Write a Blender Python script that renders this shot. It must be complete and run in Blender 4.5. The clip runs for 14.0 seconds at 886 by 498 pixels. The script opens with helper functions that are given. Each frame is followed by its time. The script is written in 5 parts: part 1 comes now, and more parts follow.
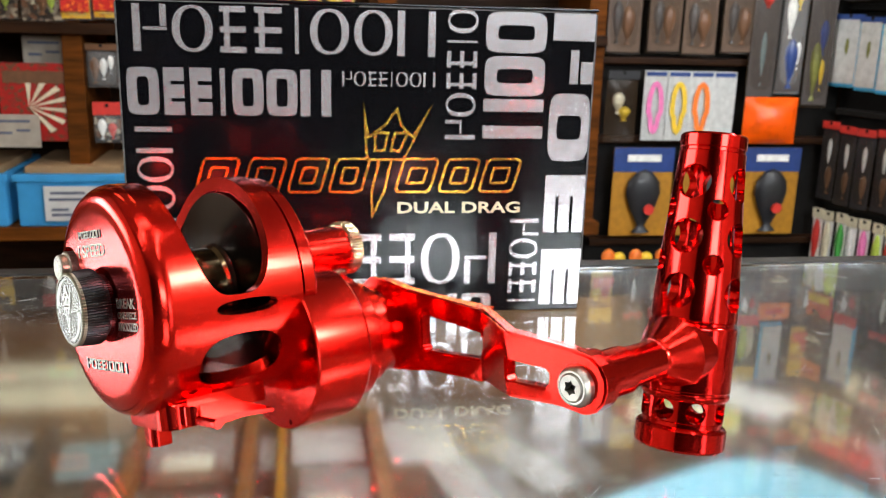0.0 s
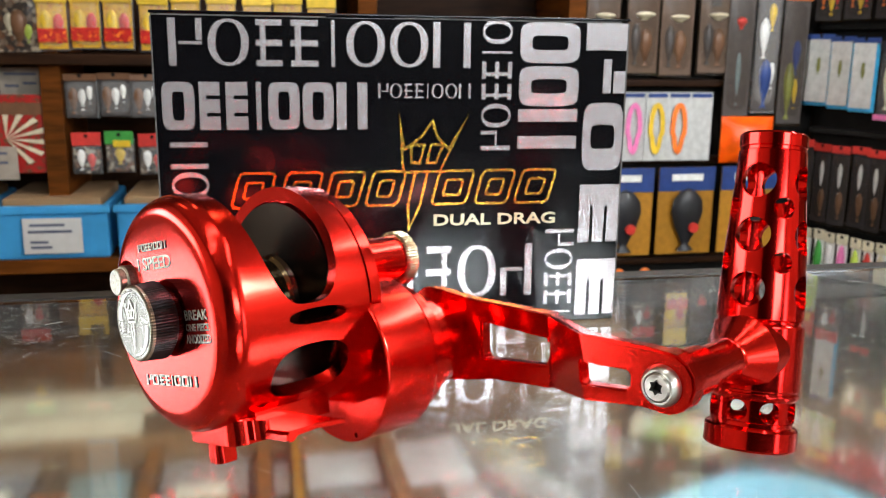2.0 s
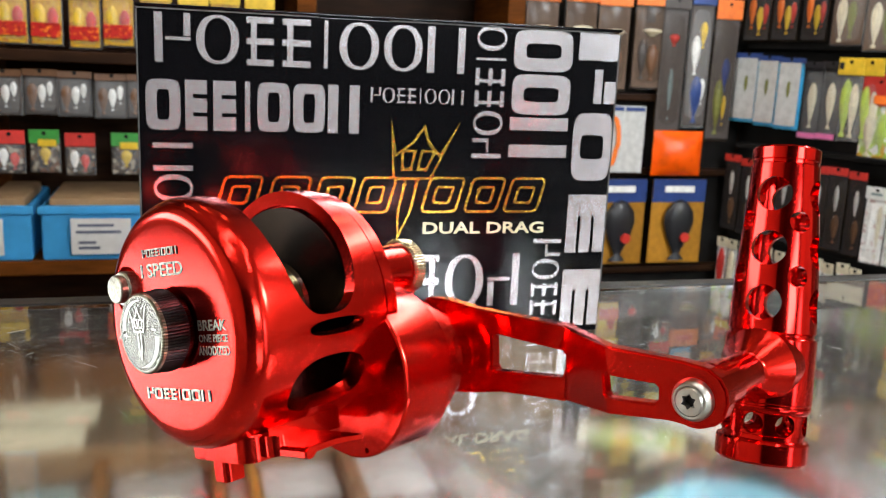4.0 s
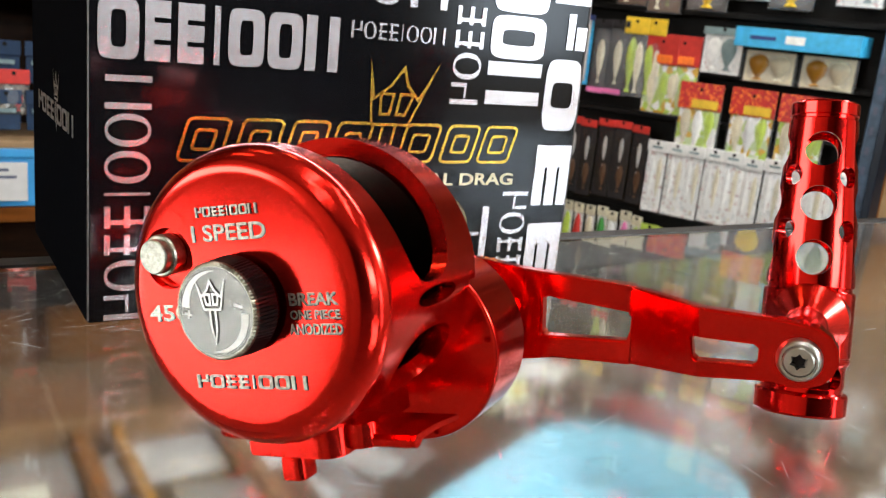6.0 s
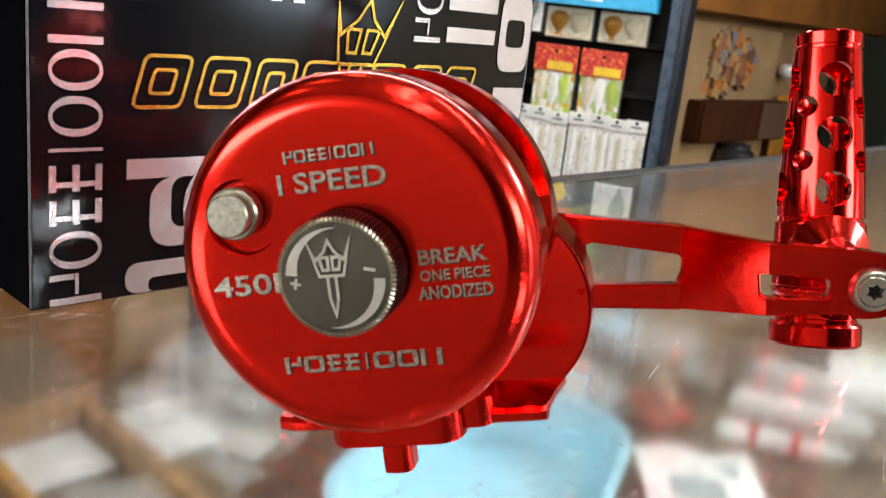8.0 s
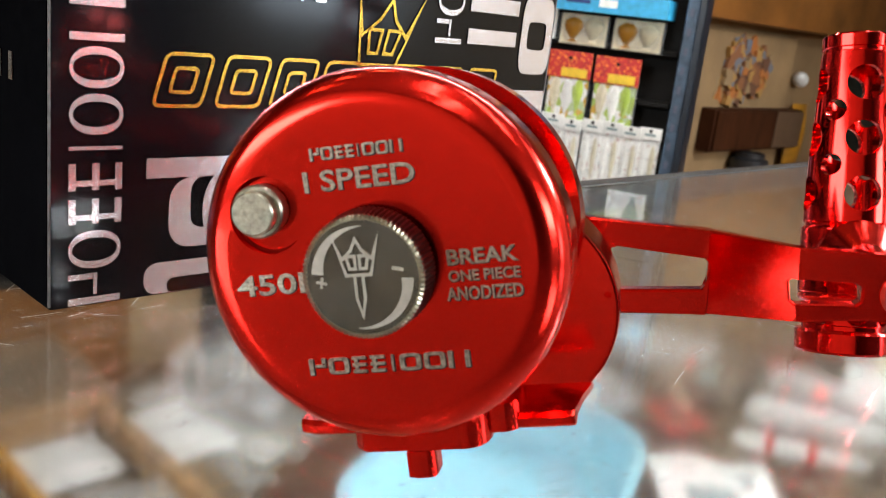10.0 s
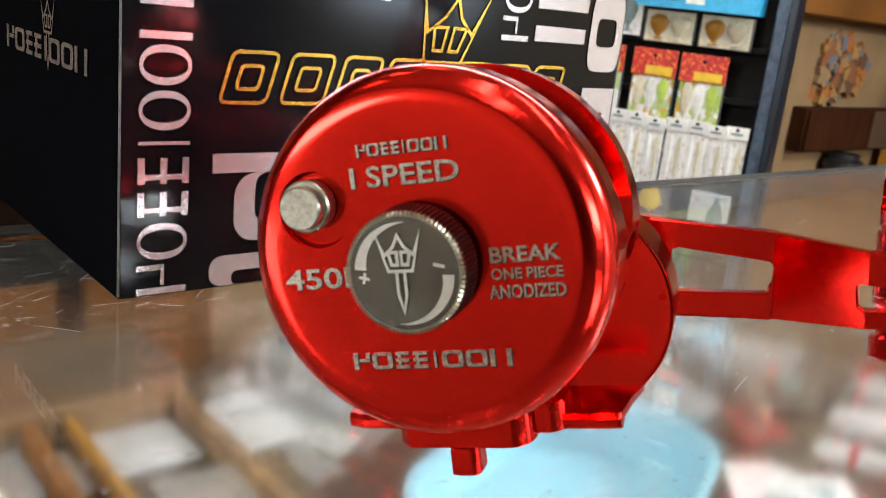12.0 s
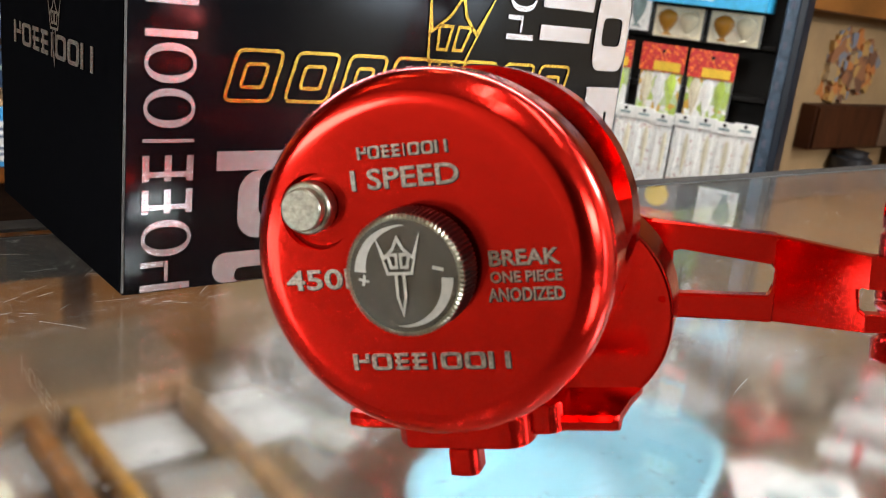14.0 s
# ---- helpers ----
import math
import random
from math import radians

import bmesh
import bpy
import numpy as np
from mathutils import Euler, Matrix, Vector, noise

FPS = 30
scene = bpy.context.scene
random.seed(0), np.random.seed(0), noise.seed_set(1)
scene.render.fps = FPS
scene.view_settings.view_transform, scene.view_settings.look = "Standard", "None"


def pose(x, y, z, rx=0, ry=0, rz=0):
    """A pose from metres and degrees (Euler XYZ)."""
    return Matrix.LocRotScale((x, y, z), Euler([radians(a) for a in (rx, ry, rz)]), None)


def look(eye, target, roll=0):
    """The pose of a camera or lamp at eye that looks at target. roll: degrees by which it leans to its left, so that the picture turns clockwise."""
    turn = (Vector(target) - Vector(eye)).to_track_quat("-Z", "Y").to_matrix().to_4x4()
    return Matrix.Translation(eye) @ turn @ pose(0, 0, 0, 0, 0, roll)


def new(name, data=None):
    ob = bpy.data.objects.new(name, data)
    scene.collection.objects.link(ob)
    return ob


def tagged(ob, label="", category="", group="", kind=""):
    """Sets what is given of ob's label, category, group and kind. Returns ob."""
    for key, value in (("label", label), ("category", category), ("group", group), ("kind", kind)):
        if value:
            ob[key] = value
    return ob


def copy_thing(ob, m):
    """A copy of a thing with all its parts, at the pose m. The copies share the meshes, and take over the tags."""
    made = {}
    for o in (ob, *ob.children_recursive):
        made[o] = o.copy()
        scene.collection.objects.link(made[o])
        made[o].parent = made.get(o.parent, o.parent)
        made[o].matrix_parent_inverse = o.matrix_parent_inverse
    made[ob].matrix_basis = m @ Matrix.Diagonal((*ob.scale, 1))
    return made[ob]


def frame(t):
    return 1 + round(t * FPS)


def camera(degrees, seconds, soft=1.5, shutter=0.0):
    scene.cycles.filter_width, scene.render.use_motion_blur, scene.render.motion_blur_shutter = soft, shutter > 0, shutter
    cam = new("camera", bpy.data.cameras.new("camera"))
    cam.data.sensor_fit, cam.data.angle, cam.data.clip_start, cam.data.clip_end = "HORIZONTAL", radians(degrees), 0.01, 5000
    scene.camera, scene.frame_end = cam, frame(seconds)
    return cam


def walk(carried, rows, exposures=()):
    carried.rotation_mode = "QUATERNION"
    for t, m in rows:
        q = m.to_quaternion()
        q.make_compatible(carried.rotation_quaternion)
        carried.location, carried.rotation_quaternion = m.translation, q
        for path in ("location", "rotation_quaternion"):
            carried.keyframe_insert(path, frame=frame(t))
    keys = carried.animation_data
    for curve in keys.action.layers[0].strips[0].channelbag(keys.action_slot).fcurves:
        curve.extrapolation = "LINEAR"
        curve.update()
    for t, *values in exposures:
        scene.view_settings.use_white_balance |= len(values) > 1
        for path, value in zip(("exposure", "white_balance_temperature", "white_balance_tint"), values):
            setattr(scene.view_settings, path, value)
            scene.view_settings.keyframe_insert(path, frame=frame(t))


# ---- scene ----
cam = camera(52.61, 14.0, soft=0.7)
PATH = [
    (0.0, (0.06353, -0.33770, 0.11517), (0.10230, -0.09882, 0.05245), 1.59),
    (0.5, (0.05553, -0.33880, 0.11584), (0.09629, -0.10023, 0.05323), 1.47),
    (1.0, (0.05003, -0.33856, 0.11643), (0.09058, -0.09963, 0.05507), 0.72),
    (1.5, (0.04266, -0.33808, 0.11342), (0.08484, -0.09859, 0.05541), 0.58),
    (2.0, (0.03790, -0.33196, 0.10810), (0.08543, -0.09275, 0.05311), 0.73),
    (2.5, (0.03862, -0.32806, 0.10755), (0.08618, -0.08891, 0.05234), 0.99),
    (3.0, (0.03497, -0.32584, 0.10559), (0.08546, -0.08700, 0.05170), 1.11),
    (5.5, (-0.03306, -0.28527, 0.10752), (0.08163, -0.07047, 0.05088), 5.43),
    (6.0, (-0.04705, -0.26595, 0.09770), (0.08265, -0.06133, 0.03600), 5.83),
    (6.5, (-0.05319, -0.25284, 0.09321), (0.08766, -0.05728, 0.02673), 6.00),
    (7.0, (-0.06941, -0.23188, 0.09098), (0.08782, -0.04926, 0.02440), 6.99),
    (7.5, (-0.07627, -0.21404, 0.08261), (0.09434, -0.04462, 0.01415), 8.22),
    (8.0, (-0.08146, -0.20834, 0.08194), (0.09512, -0.04390, 0.01653), 6.39),
    (10.5, (-0.08137, -0.20450, 0.07947), (0.09178, -0.03557, 0.01637), 6.97),
    (11.0, (-0.07941, -0.20533, 0.07971), (0.08800, -0.03121, 0.01523), 6.59),
    (11.5, (-0.07685, -0.20723, 0.07934), (0.08486, -0.02816, 0.01388), 6.42),
    (12.0, (-0.07683, -0.20846, 0.08023), (0.08096, -0.02645, 0.01333), 6.29),
    (12.5, (-0.07782, -0.20855, 0.08102), (0.08009, -0.02704, 0.01306), 6.21),
    (13.0, (-0.07759, -0.20800, 0.08137), (0.08044, -0.02685, 0.01272), 6.25),
    (13.5, (-0.07817, -0.20830, 0.08202), (0.08013, -0.02752, 0.01301), 6.60),
    (14.0, (-0.07633, -0.20940, 0.08195), (0.07982, -0.02670, 0.01313), 6.68),
]
walk(cam, [(t, look(eye, target, roll)) for t, eye, target, roll in PATH],
     [(0.0, -0.02), (3.2, -0.05), (5.5, -0.1), (6.5, 0.14), (8.0, 0.2), (14.0, 0.2)])
cam.data.dof.use_dof = True
cam.data.dof.focus_distance = 0.22
cam.data.dof.aperture_fstop = 42.0

# ---- world and light ----
world = bpy.data.worlds.new("world")
scene.world = world
world.use_nodes = True
sky = world.node_tree.nodes.new("ShaderNodeTexSky")
sky.sky_type, sky.sun_disc = "NISHITA", False
sky.sun_elevation, sky.sun_rotation = radians(50), radians(200)
wbg = world.node_tree.nodes["Background"]
world.node_tree.links.new(sky.outputs[0], wbg.inputs[0])
wbg.inputs[1].default_value = 0.08


def area_lamp(name, m, sx, sy, watts, colour):
    data = bpy.data.lights.new(name, "AREA")
    data.shape, data.size, data.size_y, data.energy, data.color = "RECTANGLE", sx, sy, watts, colour
    ob = new(name, data)
    ob.matrix_world = m
    return ob


# daylight in the open shop front, behind the one who films
area_lamp("shop_front_daylight", look((0.82, -2.9, 0.94), (0.2, 0.0, 0.1)), 1.0, 0.56, 46, (0.90, 0.96, 1.0))
# daylight in the window round the corner from it
area_lamp("corner_window_daylight", look((1.70, -0.9, 0.95), (0.0, -0.1, 0.0)), 0.44, 0.36, 32, (0.92, 0.96, 1.0))
# dim street light in the low window at the corner
area_lamp("low_window_daylight", pose(1.70, -2.17, 0.28, 90, 0, 90), 0.66, 0.52, 8, (0.74, 0.87, 1.0))
# daylight in the side window
area_lamp("side_window_daylight", pose(-1.95, 0.62, 0.60, 90, 0, -90), 1.64, 0.5, 40, (0.92, 0.97, 1.0))

# ---- materials ----
MATS = {}


def material(name, colour, rough=0.5, metal=0.0, vary=0.12, scale=60.0, bump=0.05, bump_scale=400.0, coat=0.0,
             transmission=0.0, emit=None, random=0.0, stretch=None, ior=1.45, alpha=1.0, turned=0.0):
    m = bpy.data.materials.new(name)
    m.use_nodes = True
    nt = m.node_tree
    b = nt.nodes["Principled BSDF"]
    b.inputs["Roughness"].default_value = rough
    b.inputs["Metallic"].default_value = metal
    b.inputs["IOR"].default_value = ior
    b.inputs["Alpha"].default_value = alpha
    b.inputs["Coat Weight"].default_value = coat
    b.inputs["Coat Roughness"].default_value = 0.09
    b.inputs["Transmission Weight"].default_value = transmission
    tc = nt.nodes.new("ShaderNodeTexCoord")
    mp = nt.nodes.new("ShaderNodeMapping")
    nt.links.new(tc.outputs["Object"], mp.inputs[0])
    if stretch:
        mp.inputs["Scale"].default_value = stretch
    n1 = nt.nodes.new("ShaderNodeTexNoise")
    n1.inputs["Scale"].default_value, n1.inputs["Detail"].default_value = scale, 4
    nt.links.new(mp.outputs[0], n1.inputs[0])
    ramp = nt.nodes.new("ShaderNodeMapRange")
    ramp.inputs["From Min"].default_value, ramp.inputs["From Max"].default_value = 0.3, 0.7
    ramp.inputs["To Min"].default_value, ramp.inputs["To Max"].default_value = 1 - vary, 1 + vary
    nt.links.new(n1.outputs[0], ramp.inputs[0])
    mul = nt.nodes.new("ShaderNodeMix")
    mul.data_type, mul.blend_type = "RGBA", "MULTIPLY"
    mul.inputs[0].default_value = 1.0
    mul.inputs[6].default_value = (*colour, 1)
    nt.links.new(ramp.outputs[0], mul.inputs[7])
    last = mul.outputs[2]
    if random:
        info = nt.nodes.new("ShaderNodeObjectInfo")
        hue = nt.nodes.new("ShaderNodeHueSaturation")
        mr = nt.nodes.new("ShaderNodeMapRange")
        mr.inputs["To Min"].default_value, mr.inputs["To Max"].default_value = 1 - random, 1 + random
        nt.links.new(info.outputs["Random"], mr.inputs[0])
        nt.links.new(mr.outputs[0], hue.inputs["Value"])
        nt.links.new(last, hue.inputs["Color"])
        last = hue.outputs[0]
    nt.links.new(last, b.inputs["Base Color"])
    if bump:
        n2 = nt.nodes.new("ShaderNodeTexNoise")
        n2.inputs["Scale"].default_value, n2.inputs["Detail"].default_value = bump_scale, 3
        nt.links.new(mp.outputs[0], n2.inputs[0])
        bn = nt.nodes.new("ShaderNodeBump")
        bn.inputs["Strength"].default_value, bn.inputs["Distance"].default_value = bump, 0.001
        nt.links.new(n2.outputs[0], bn.inputs["Height"])
        nt.links.new(bn.outputs[0], b.inputs["Normal"])
        rr = nt.nodes.new("ShaderNodeMapRange")
        rr.inputs["To Min"].default_value, rr.inputs["To Max"].default_value = rough * 0.8, min(1, rough * 1.2)
        nt.links.new(n2.outputs[0], rr.inputs[0])
        nt.links.new(rr.outputs[0], b.inputs["Roughness"])
    if turned:
        tg = nt.nodes.new("ShaderNodeTangent")
        tg.direction_type, tg.axis = "RADIAL", "Y"
        nt.links.new(tg.outputs[0], b.inputs["Tangent"])
        b.inputs["Anisotropic"].default_value = turned
    if emit:
        b.inputs["Emission Color"].default_value = (*emit[0], 1)
        b.inputs["Emission Strength"].default_value = emit[1]
    MATS[name] = m
    return m


RED = material("red_anodized_aluminium", (0.87, 0.021, 0.013), 0.17, 1.0, 0.05, 500, 0.012, 2600, coat=0.1)
POLISHED = material("polished_red_aluminium", (0.84, 0.018, 0.014), 0.12, 1.0, 0.05, 500, 0, turned=0.4)
REDT = material("red_turned_aluminium", (0.90, 0.023, 0.014), 0.18, 1.0, 0.05, 500, 0, coat=0.1, turned=0.5)
STEEL = material("brushed_steel", (0.50, 0.48, 0.42), 0.31, 1.0, 0.08, 300, 0)
DISC = material("dial_steel", (0.165, 0.157, 0.138), 0.26, 1.0, 0.06, 300, 0, turned=0.4)
MARK = material("bright_dial_mark", (0.54, 0.52, 0.46), 0.35, 0.8, 0.1, 900, 0)
ETCH = material("etched_metal", (0.38, 0.36, 0.30), 0.36, 1.0, 0.5, 1800, 0)
RIM = material("pale_dial_rim", (0.30, 0.28, 0.21), 0.30, 1.0, 0.15, 500, 0)
BUTTON = material("scratched_button_steel", (0.40, 0.385, 0.31), 0.34, 1.0, 0.28, 1100, 0.04, 1600)
KNURL = material("knurled_dark_steel", (0.05, 0.05, 0.052), 0.32, 1.0, 0.15, 500, 0)
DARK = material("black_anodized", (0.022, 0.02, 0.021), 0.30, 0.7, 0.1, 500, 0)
SPOOL = material("polished_black_spool", (0.060, 0.047, 0.038), 0.22, 1.0, 0.1, 200, 0)
ARBOR = material("pale_brass_arbor", (0.16, 0.125, 0.07), 0.16, 1.0, 0.15, 300, 0)
PALEBRASS = material("pale_brass_ring", (0.60, 0.50, 0.32), 0.26, 1.0, 0.1, 300, 0)
CARTON = material("black_carton", (0.0035, 0.0036, 0.0046), 0.13, 0.0, 0.2, 300, 0, ior=1.42)
# darker, almost gloss-free copy of the carton black, standing in for shade
SIDESHADE = material("shaded_carton_side", (0.0025, 0.0025, 0.003), 0.6, 0.0, 0.2, 300, 0, ior=1.015)
CARTONEDGE = material("scuffed_carton_edge", (0.10, 0.095, 0.09), 0.7, 0.0, 0.4, 300, 0.2, 900)
SILVER = material("silver_foil", (0.84, 0.79, 0.80), 0.20, 0.75, 0.06, 200, 0)
GOLD = material("gold_foil", (0.88, 0.56, 0.09), 0.24, 1.0, 0.2, 400, 0)
PALEGOLD = material("pale_gold_foil", (0.88, 0.78, 0.52), 0.38, 0.8, 0.1, 400, 0.05, 2500)
ALLOY = material("dull_aluminium", (0.30, 0.31, 0.32), 0.4, 1.0, 0.2, 40, 0.1, 300)
TRIM = material("dark_edge_trim", (0.03, 0.028, 0.026), 0.5, 0.0, 0.3, 60, 0.1, 300)
WOOD = material("brown_wood", (0.11, 0.031, 0.003), 0.7, 0.0, 0.45, 14, 0.25, 120, stretch=(1, 1, 9), random=0.1, ior=1.2)
PLANK = material("shelf_wood", (0.125, 0.036, 0.004), 0.7, 0.0, 0.4, 12, 0.2, 120, stretch=(1, 7, 7), ior=1.2)
DARKWOOD = material("dark_wood", (0.024, 0.009, 0.003), 0.55, 0.0, 0.4, 14, 0.2, 120, stretch=(1, 1, 7), ior=1.2)
BOARD = material("inner_board", (0.095, 0.058, 0.028), 0.6, 0.0, 0.6, 16, 0.2, 140, stretch=(1, 6, 1))
WOODLIGHT = material("light_wood_strip", (0.24, 0.13, 0.055), 0.5, 0.0, 0.35, 16, 0.2, 140, stretch=(1, 6, 6))
BAG = material("clear_bag_film", (0.9, 0.92, 0.93), 0.14, 0.0, 0.05, 60, 0.6, 60, alpha=0.15)
SCRATCH = material("pale_scratch", (0.85, 0.86, 0.86), 0.5, 0.0, 0.2, 60, 0, alpha=0.6)
BLACK = material("black_backing", (0.012, 0.011, 0.010), 0.7, 0.0, 0.3, 20, 0.1, 200, ior=1.2)
WALL = material("cream_wall", (0.55, 0.43, 0.28), 0.8, 0.0, 0.15, 5, 0.2, 60)
TANWALL = material("tan_wall", (0.27, 0.17, 0.08), 0.8, 0.0, 0.2, 5, 0.2, 60)
TIMBER = material("varnished_timber", (0.20, 0.075, 0.014), 0.42, 0.0, 0.35, 9, 0.15, 90, stretch=(1, 6, 1))
FLOOR = material("tile_floor", (0.13, 0.10, 0.08), 0.4, 0.0, 0.2, 6, 0.1, 60)
CEIL = material("ceiling_board", (0.20, 0.14, 0.09), 0.8, 0.0, 0.15, 6, 0.15, 60)
BLUEBIN = material("blue_plastic", (0.045, 0.30, 0.60), 0.4, 0.0, 0.1, 30, 0.05, 200)
TRAY = material("pale_blue_plastic", (0.30, 0.56, 0.65), 0.4, 0.0, 0.08, 30, 0.08, 200)
PAPER = material("white_paper", (0.60, 0.59, 0.56), 0.7, 0.0, 0.06, 60, 0.05, 300)
REDWOOD = material("dark_red_wood", (0.045, 0.014, 0.005), 0.55, 0.0, 0.35, 12, 0.15, 120, stretch=(6, 1, 1), ior=1.2)
DARKGREEN = material("dark_green_paint", (0.008, 0.014, 0.010), 0.5, 0.0, 0.3, 12, 0.1, 120)
TABLEWOOD = material("worn_table_wood", (0.33, 0.19, 0.085), 0.45, 0.0, 0.35, 10, 0.15, 120, stretch=(1, 6, 6))
# ticket paper, darkened in its colour for the shade inside the shelf
DIMPAPER = material("paper_with_shade", (0.36, 0.31, 0.25), 0.7, 0.0, 0.12, 60, 0.05, 300)
OLDPAPER = material("creased_paper", (0.54, 0.53, 0.51), 0.6, 0.0, 0.22, 28, 0.3, 90)
INK = material("grey_ink", (0.10, 0.11, 0.16), 0.7)
STEELBLUE = material("scuffed_steel_blue", (0.05, 0.085, 0.13), 0.4, 0.0, 0.5, 60, 0.1, 200)
NAVY = material("navy_post_paint", (0.004, 0.009, 0.018), 0.35, 0.0, 0.2, 20, 0.05, 200)
CARDBOARD = material("cardboard", (0.32, 0.20, 0.10), 0.8, 0.0, 0.15, 40, 0.1, 300)
WHITE = material("white_plastic", (0.72, 0.72, 0.69), 0.4, 0.0, 0.06, 60, 0.05, 300)
CLEAR = material("clear_film", (0.85, 0.87, 0.86), 0.1, 0.0, 0.05, 60, 0.5, 70, alpha=0.12)
SMOKE = material("smoky_film", (0.08, 0.05, 0.028), 0.2, 0.0, 0.3, 60, 0.5, 70, alpha=0.24)


def tint(name, c, rough=0.45, random=0.12, coat=0.15):
    return material(name, c, rough, 0.0, 0.14, 90, 0.1, 300, coat=coat, random=random)


HUES = {
    "red": tint("red_print", (0.55, 0.03, 0.02)), "orange": tint("orange_print", (0.85, 0.19, 0.02)),
    "yellow": tint("yellow_print", (0.75, 0.50, 0.03)), "lime": tint("lime_print", (0.45, 0.60, 0.08)),
    "green": tint("green_print", (0.05, 0.30, 0.05)), "blue": tint("blue_print", (0.016, 0.048, 0.20)),
    "sky": tint("sky_print", (0.04, 0.42, 0.72)), "pink": tint("pink_print", (0.80, 0.20, 0.45)),
    "white": tint("white_print", (0.84, 0.84, 0.80)), "cream": tint("cream_print", (0.68, 0.62, 0.44)),
    "grey": tint("grey_print", (0.20, 0.28, 0.28)), "black": tint("black_print", (0.015, 0.015, 0.017)),
    "brown": tint("brown_print", (0.16, 0.075, 0.035)), "mint": tint("mint_print", (0.45, 0.66, 0.55)),
    # the darkest blue carries the shade of the shelf bay in its colour
    "ochre": tint("ochre_print", (0.40, 0.18, 0.012)), "tan": tint("tan_print", (0.105, 0.060, 0.034)), "pale": tint("pale_card_print", (0.52, 0.53, 0.51)), "navy": tint("shaded_blue_print", (0.008, 0.030, 0.075)),
    "olive": tint("olive_print", (0.16, 0.17, 0.03)), "smoke": tint("smoke_print", (0.06, 0.05, 0.045)),
}


def busy(name, palette, scale=90.0, rough=0.35):
    """Small printed patches in several inks."""
    m = material(name, (0.5, 0.5, 0.5), rough, 0.0, 0.0, 60, 0.08, 300, coat=0.2)
    nt = m.node_tree
    tc = nt.nodes.new("ShaderNodeTexCoord")
    info = nt.nodes.new("ShaderNodeObjectInfo")
    shift = nt.nodes.new("ShaderNodeVectorMath")
    shift.operation = "ADD"
    nt.links.new(tc.outputs["Object"], shift.inputs[0])
    nt.links.new(info.outputs["Random"], shift.inputs[1])
    vo = nt.nodes.new("ShaderNodeTexVoronoi")
    vo.inputs["Scale"].default_value = scale
    nt.links.new(shift.outputs[0], vo.inputs["Vector"])
    sep = nt.nodes.new("ShaderNodeSeparateColor")
    nt.links.new(vo.outputs["Color"], sep.inputs[0])
    ramp = nt.nodes.new("ShaderNodeValToRGB")
    ramp.color_ramp.interpolation = "CONSTANT"
    els = ramp.color_ramp.elements
    while len(els) < len(palette):
        els.new(0.5)
    for k, c in enumerate(palette):
        els[k].position = k / len(palette)
        els[k].color = (*c, 1)
    nt.links.new(sep.outputs[0], ramp.inputs[0])
    nt.links.new(ramp.outputs[0], nt.nodes["Principled BSDF"].inputs["Base Color"])
    return m


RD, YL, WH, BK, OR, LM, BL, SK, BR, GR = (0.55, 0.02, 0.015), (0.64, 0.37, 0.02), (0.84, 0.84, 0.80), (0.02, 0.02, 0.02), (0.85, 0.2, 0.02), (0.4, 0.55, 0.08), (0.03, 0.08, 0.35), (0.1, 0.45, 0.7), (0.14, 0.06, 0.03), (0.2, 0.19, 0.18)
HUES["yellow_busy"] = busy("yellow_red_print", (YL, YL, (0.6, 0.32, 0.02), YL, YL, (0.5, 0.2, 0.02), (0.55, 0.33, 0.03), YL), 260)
HUES["red_busy"] = busy("red_yellow_print", (RD, RD, (0.7, 0.10, 0.015), OR, RD, (0.42, 0.015, 0.012), RD), 260)
HUES["white_busy"] = busy("white_flecked_print", (WH, WH, WH, (0.62, 0.64, 0.62), WH, WH, WH, (0.6, 0.45, 0.42), WH, WH), 220)
HUES["dark_busy"] = busy("dark_flecked_print", (BK, BR, BK, GR, BK, (0.4, 0.3, 0.2), BK, RD), 240)
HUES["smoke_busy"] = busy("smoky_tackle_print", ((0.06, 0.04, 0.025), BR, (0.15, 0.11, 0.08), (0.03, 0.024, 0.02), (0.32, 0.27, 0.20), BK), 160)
HUES["blue_busy"] = busy("blue_white_print", (SK, WH, WH, BL, SK, WH, LM), 80)
HUES["lime_busy"] = busy("lime_white_print", (LM, WH, YL, (0.5, 0.62, 0.3), WH, LM), 80)
HUES["burst_busy"] = busy("red_brown_print", ((0.36, 0.014, 0.012), (0.26, 0.03, 0.02), (0.40, 0.016, 0.012), BR, (0.36, 0.014, 0.012), (0.30, 0.02, 0.014)), 200)

GLASS = bpy.data.materials.new("counter_glass")
GLASS.use_nodes = True
gb = GLASS.node_tree.nodes["Principled BSDF"]
gb.inputs["Base Color"].default_value = (0.96, 0.985, 0.975, 1)
gb.inputs["Roughness"].default_value = 0.015
gb.inputs["IOR"].default_value = 1.52
gb.inputs["Transmission Weight"].default_value = 1.0

GRIMY = GLASS.copy()
GRIMY.name = "grimy_glass_underside"
GRIMY.node_tree.nodes["Principled BSDF"].inputs["Roughness"].default_value = 0.075

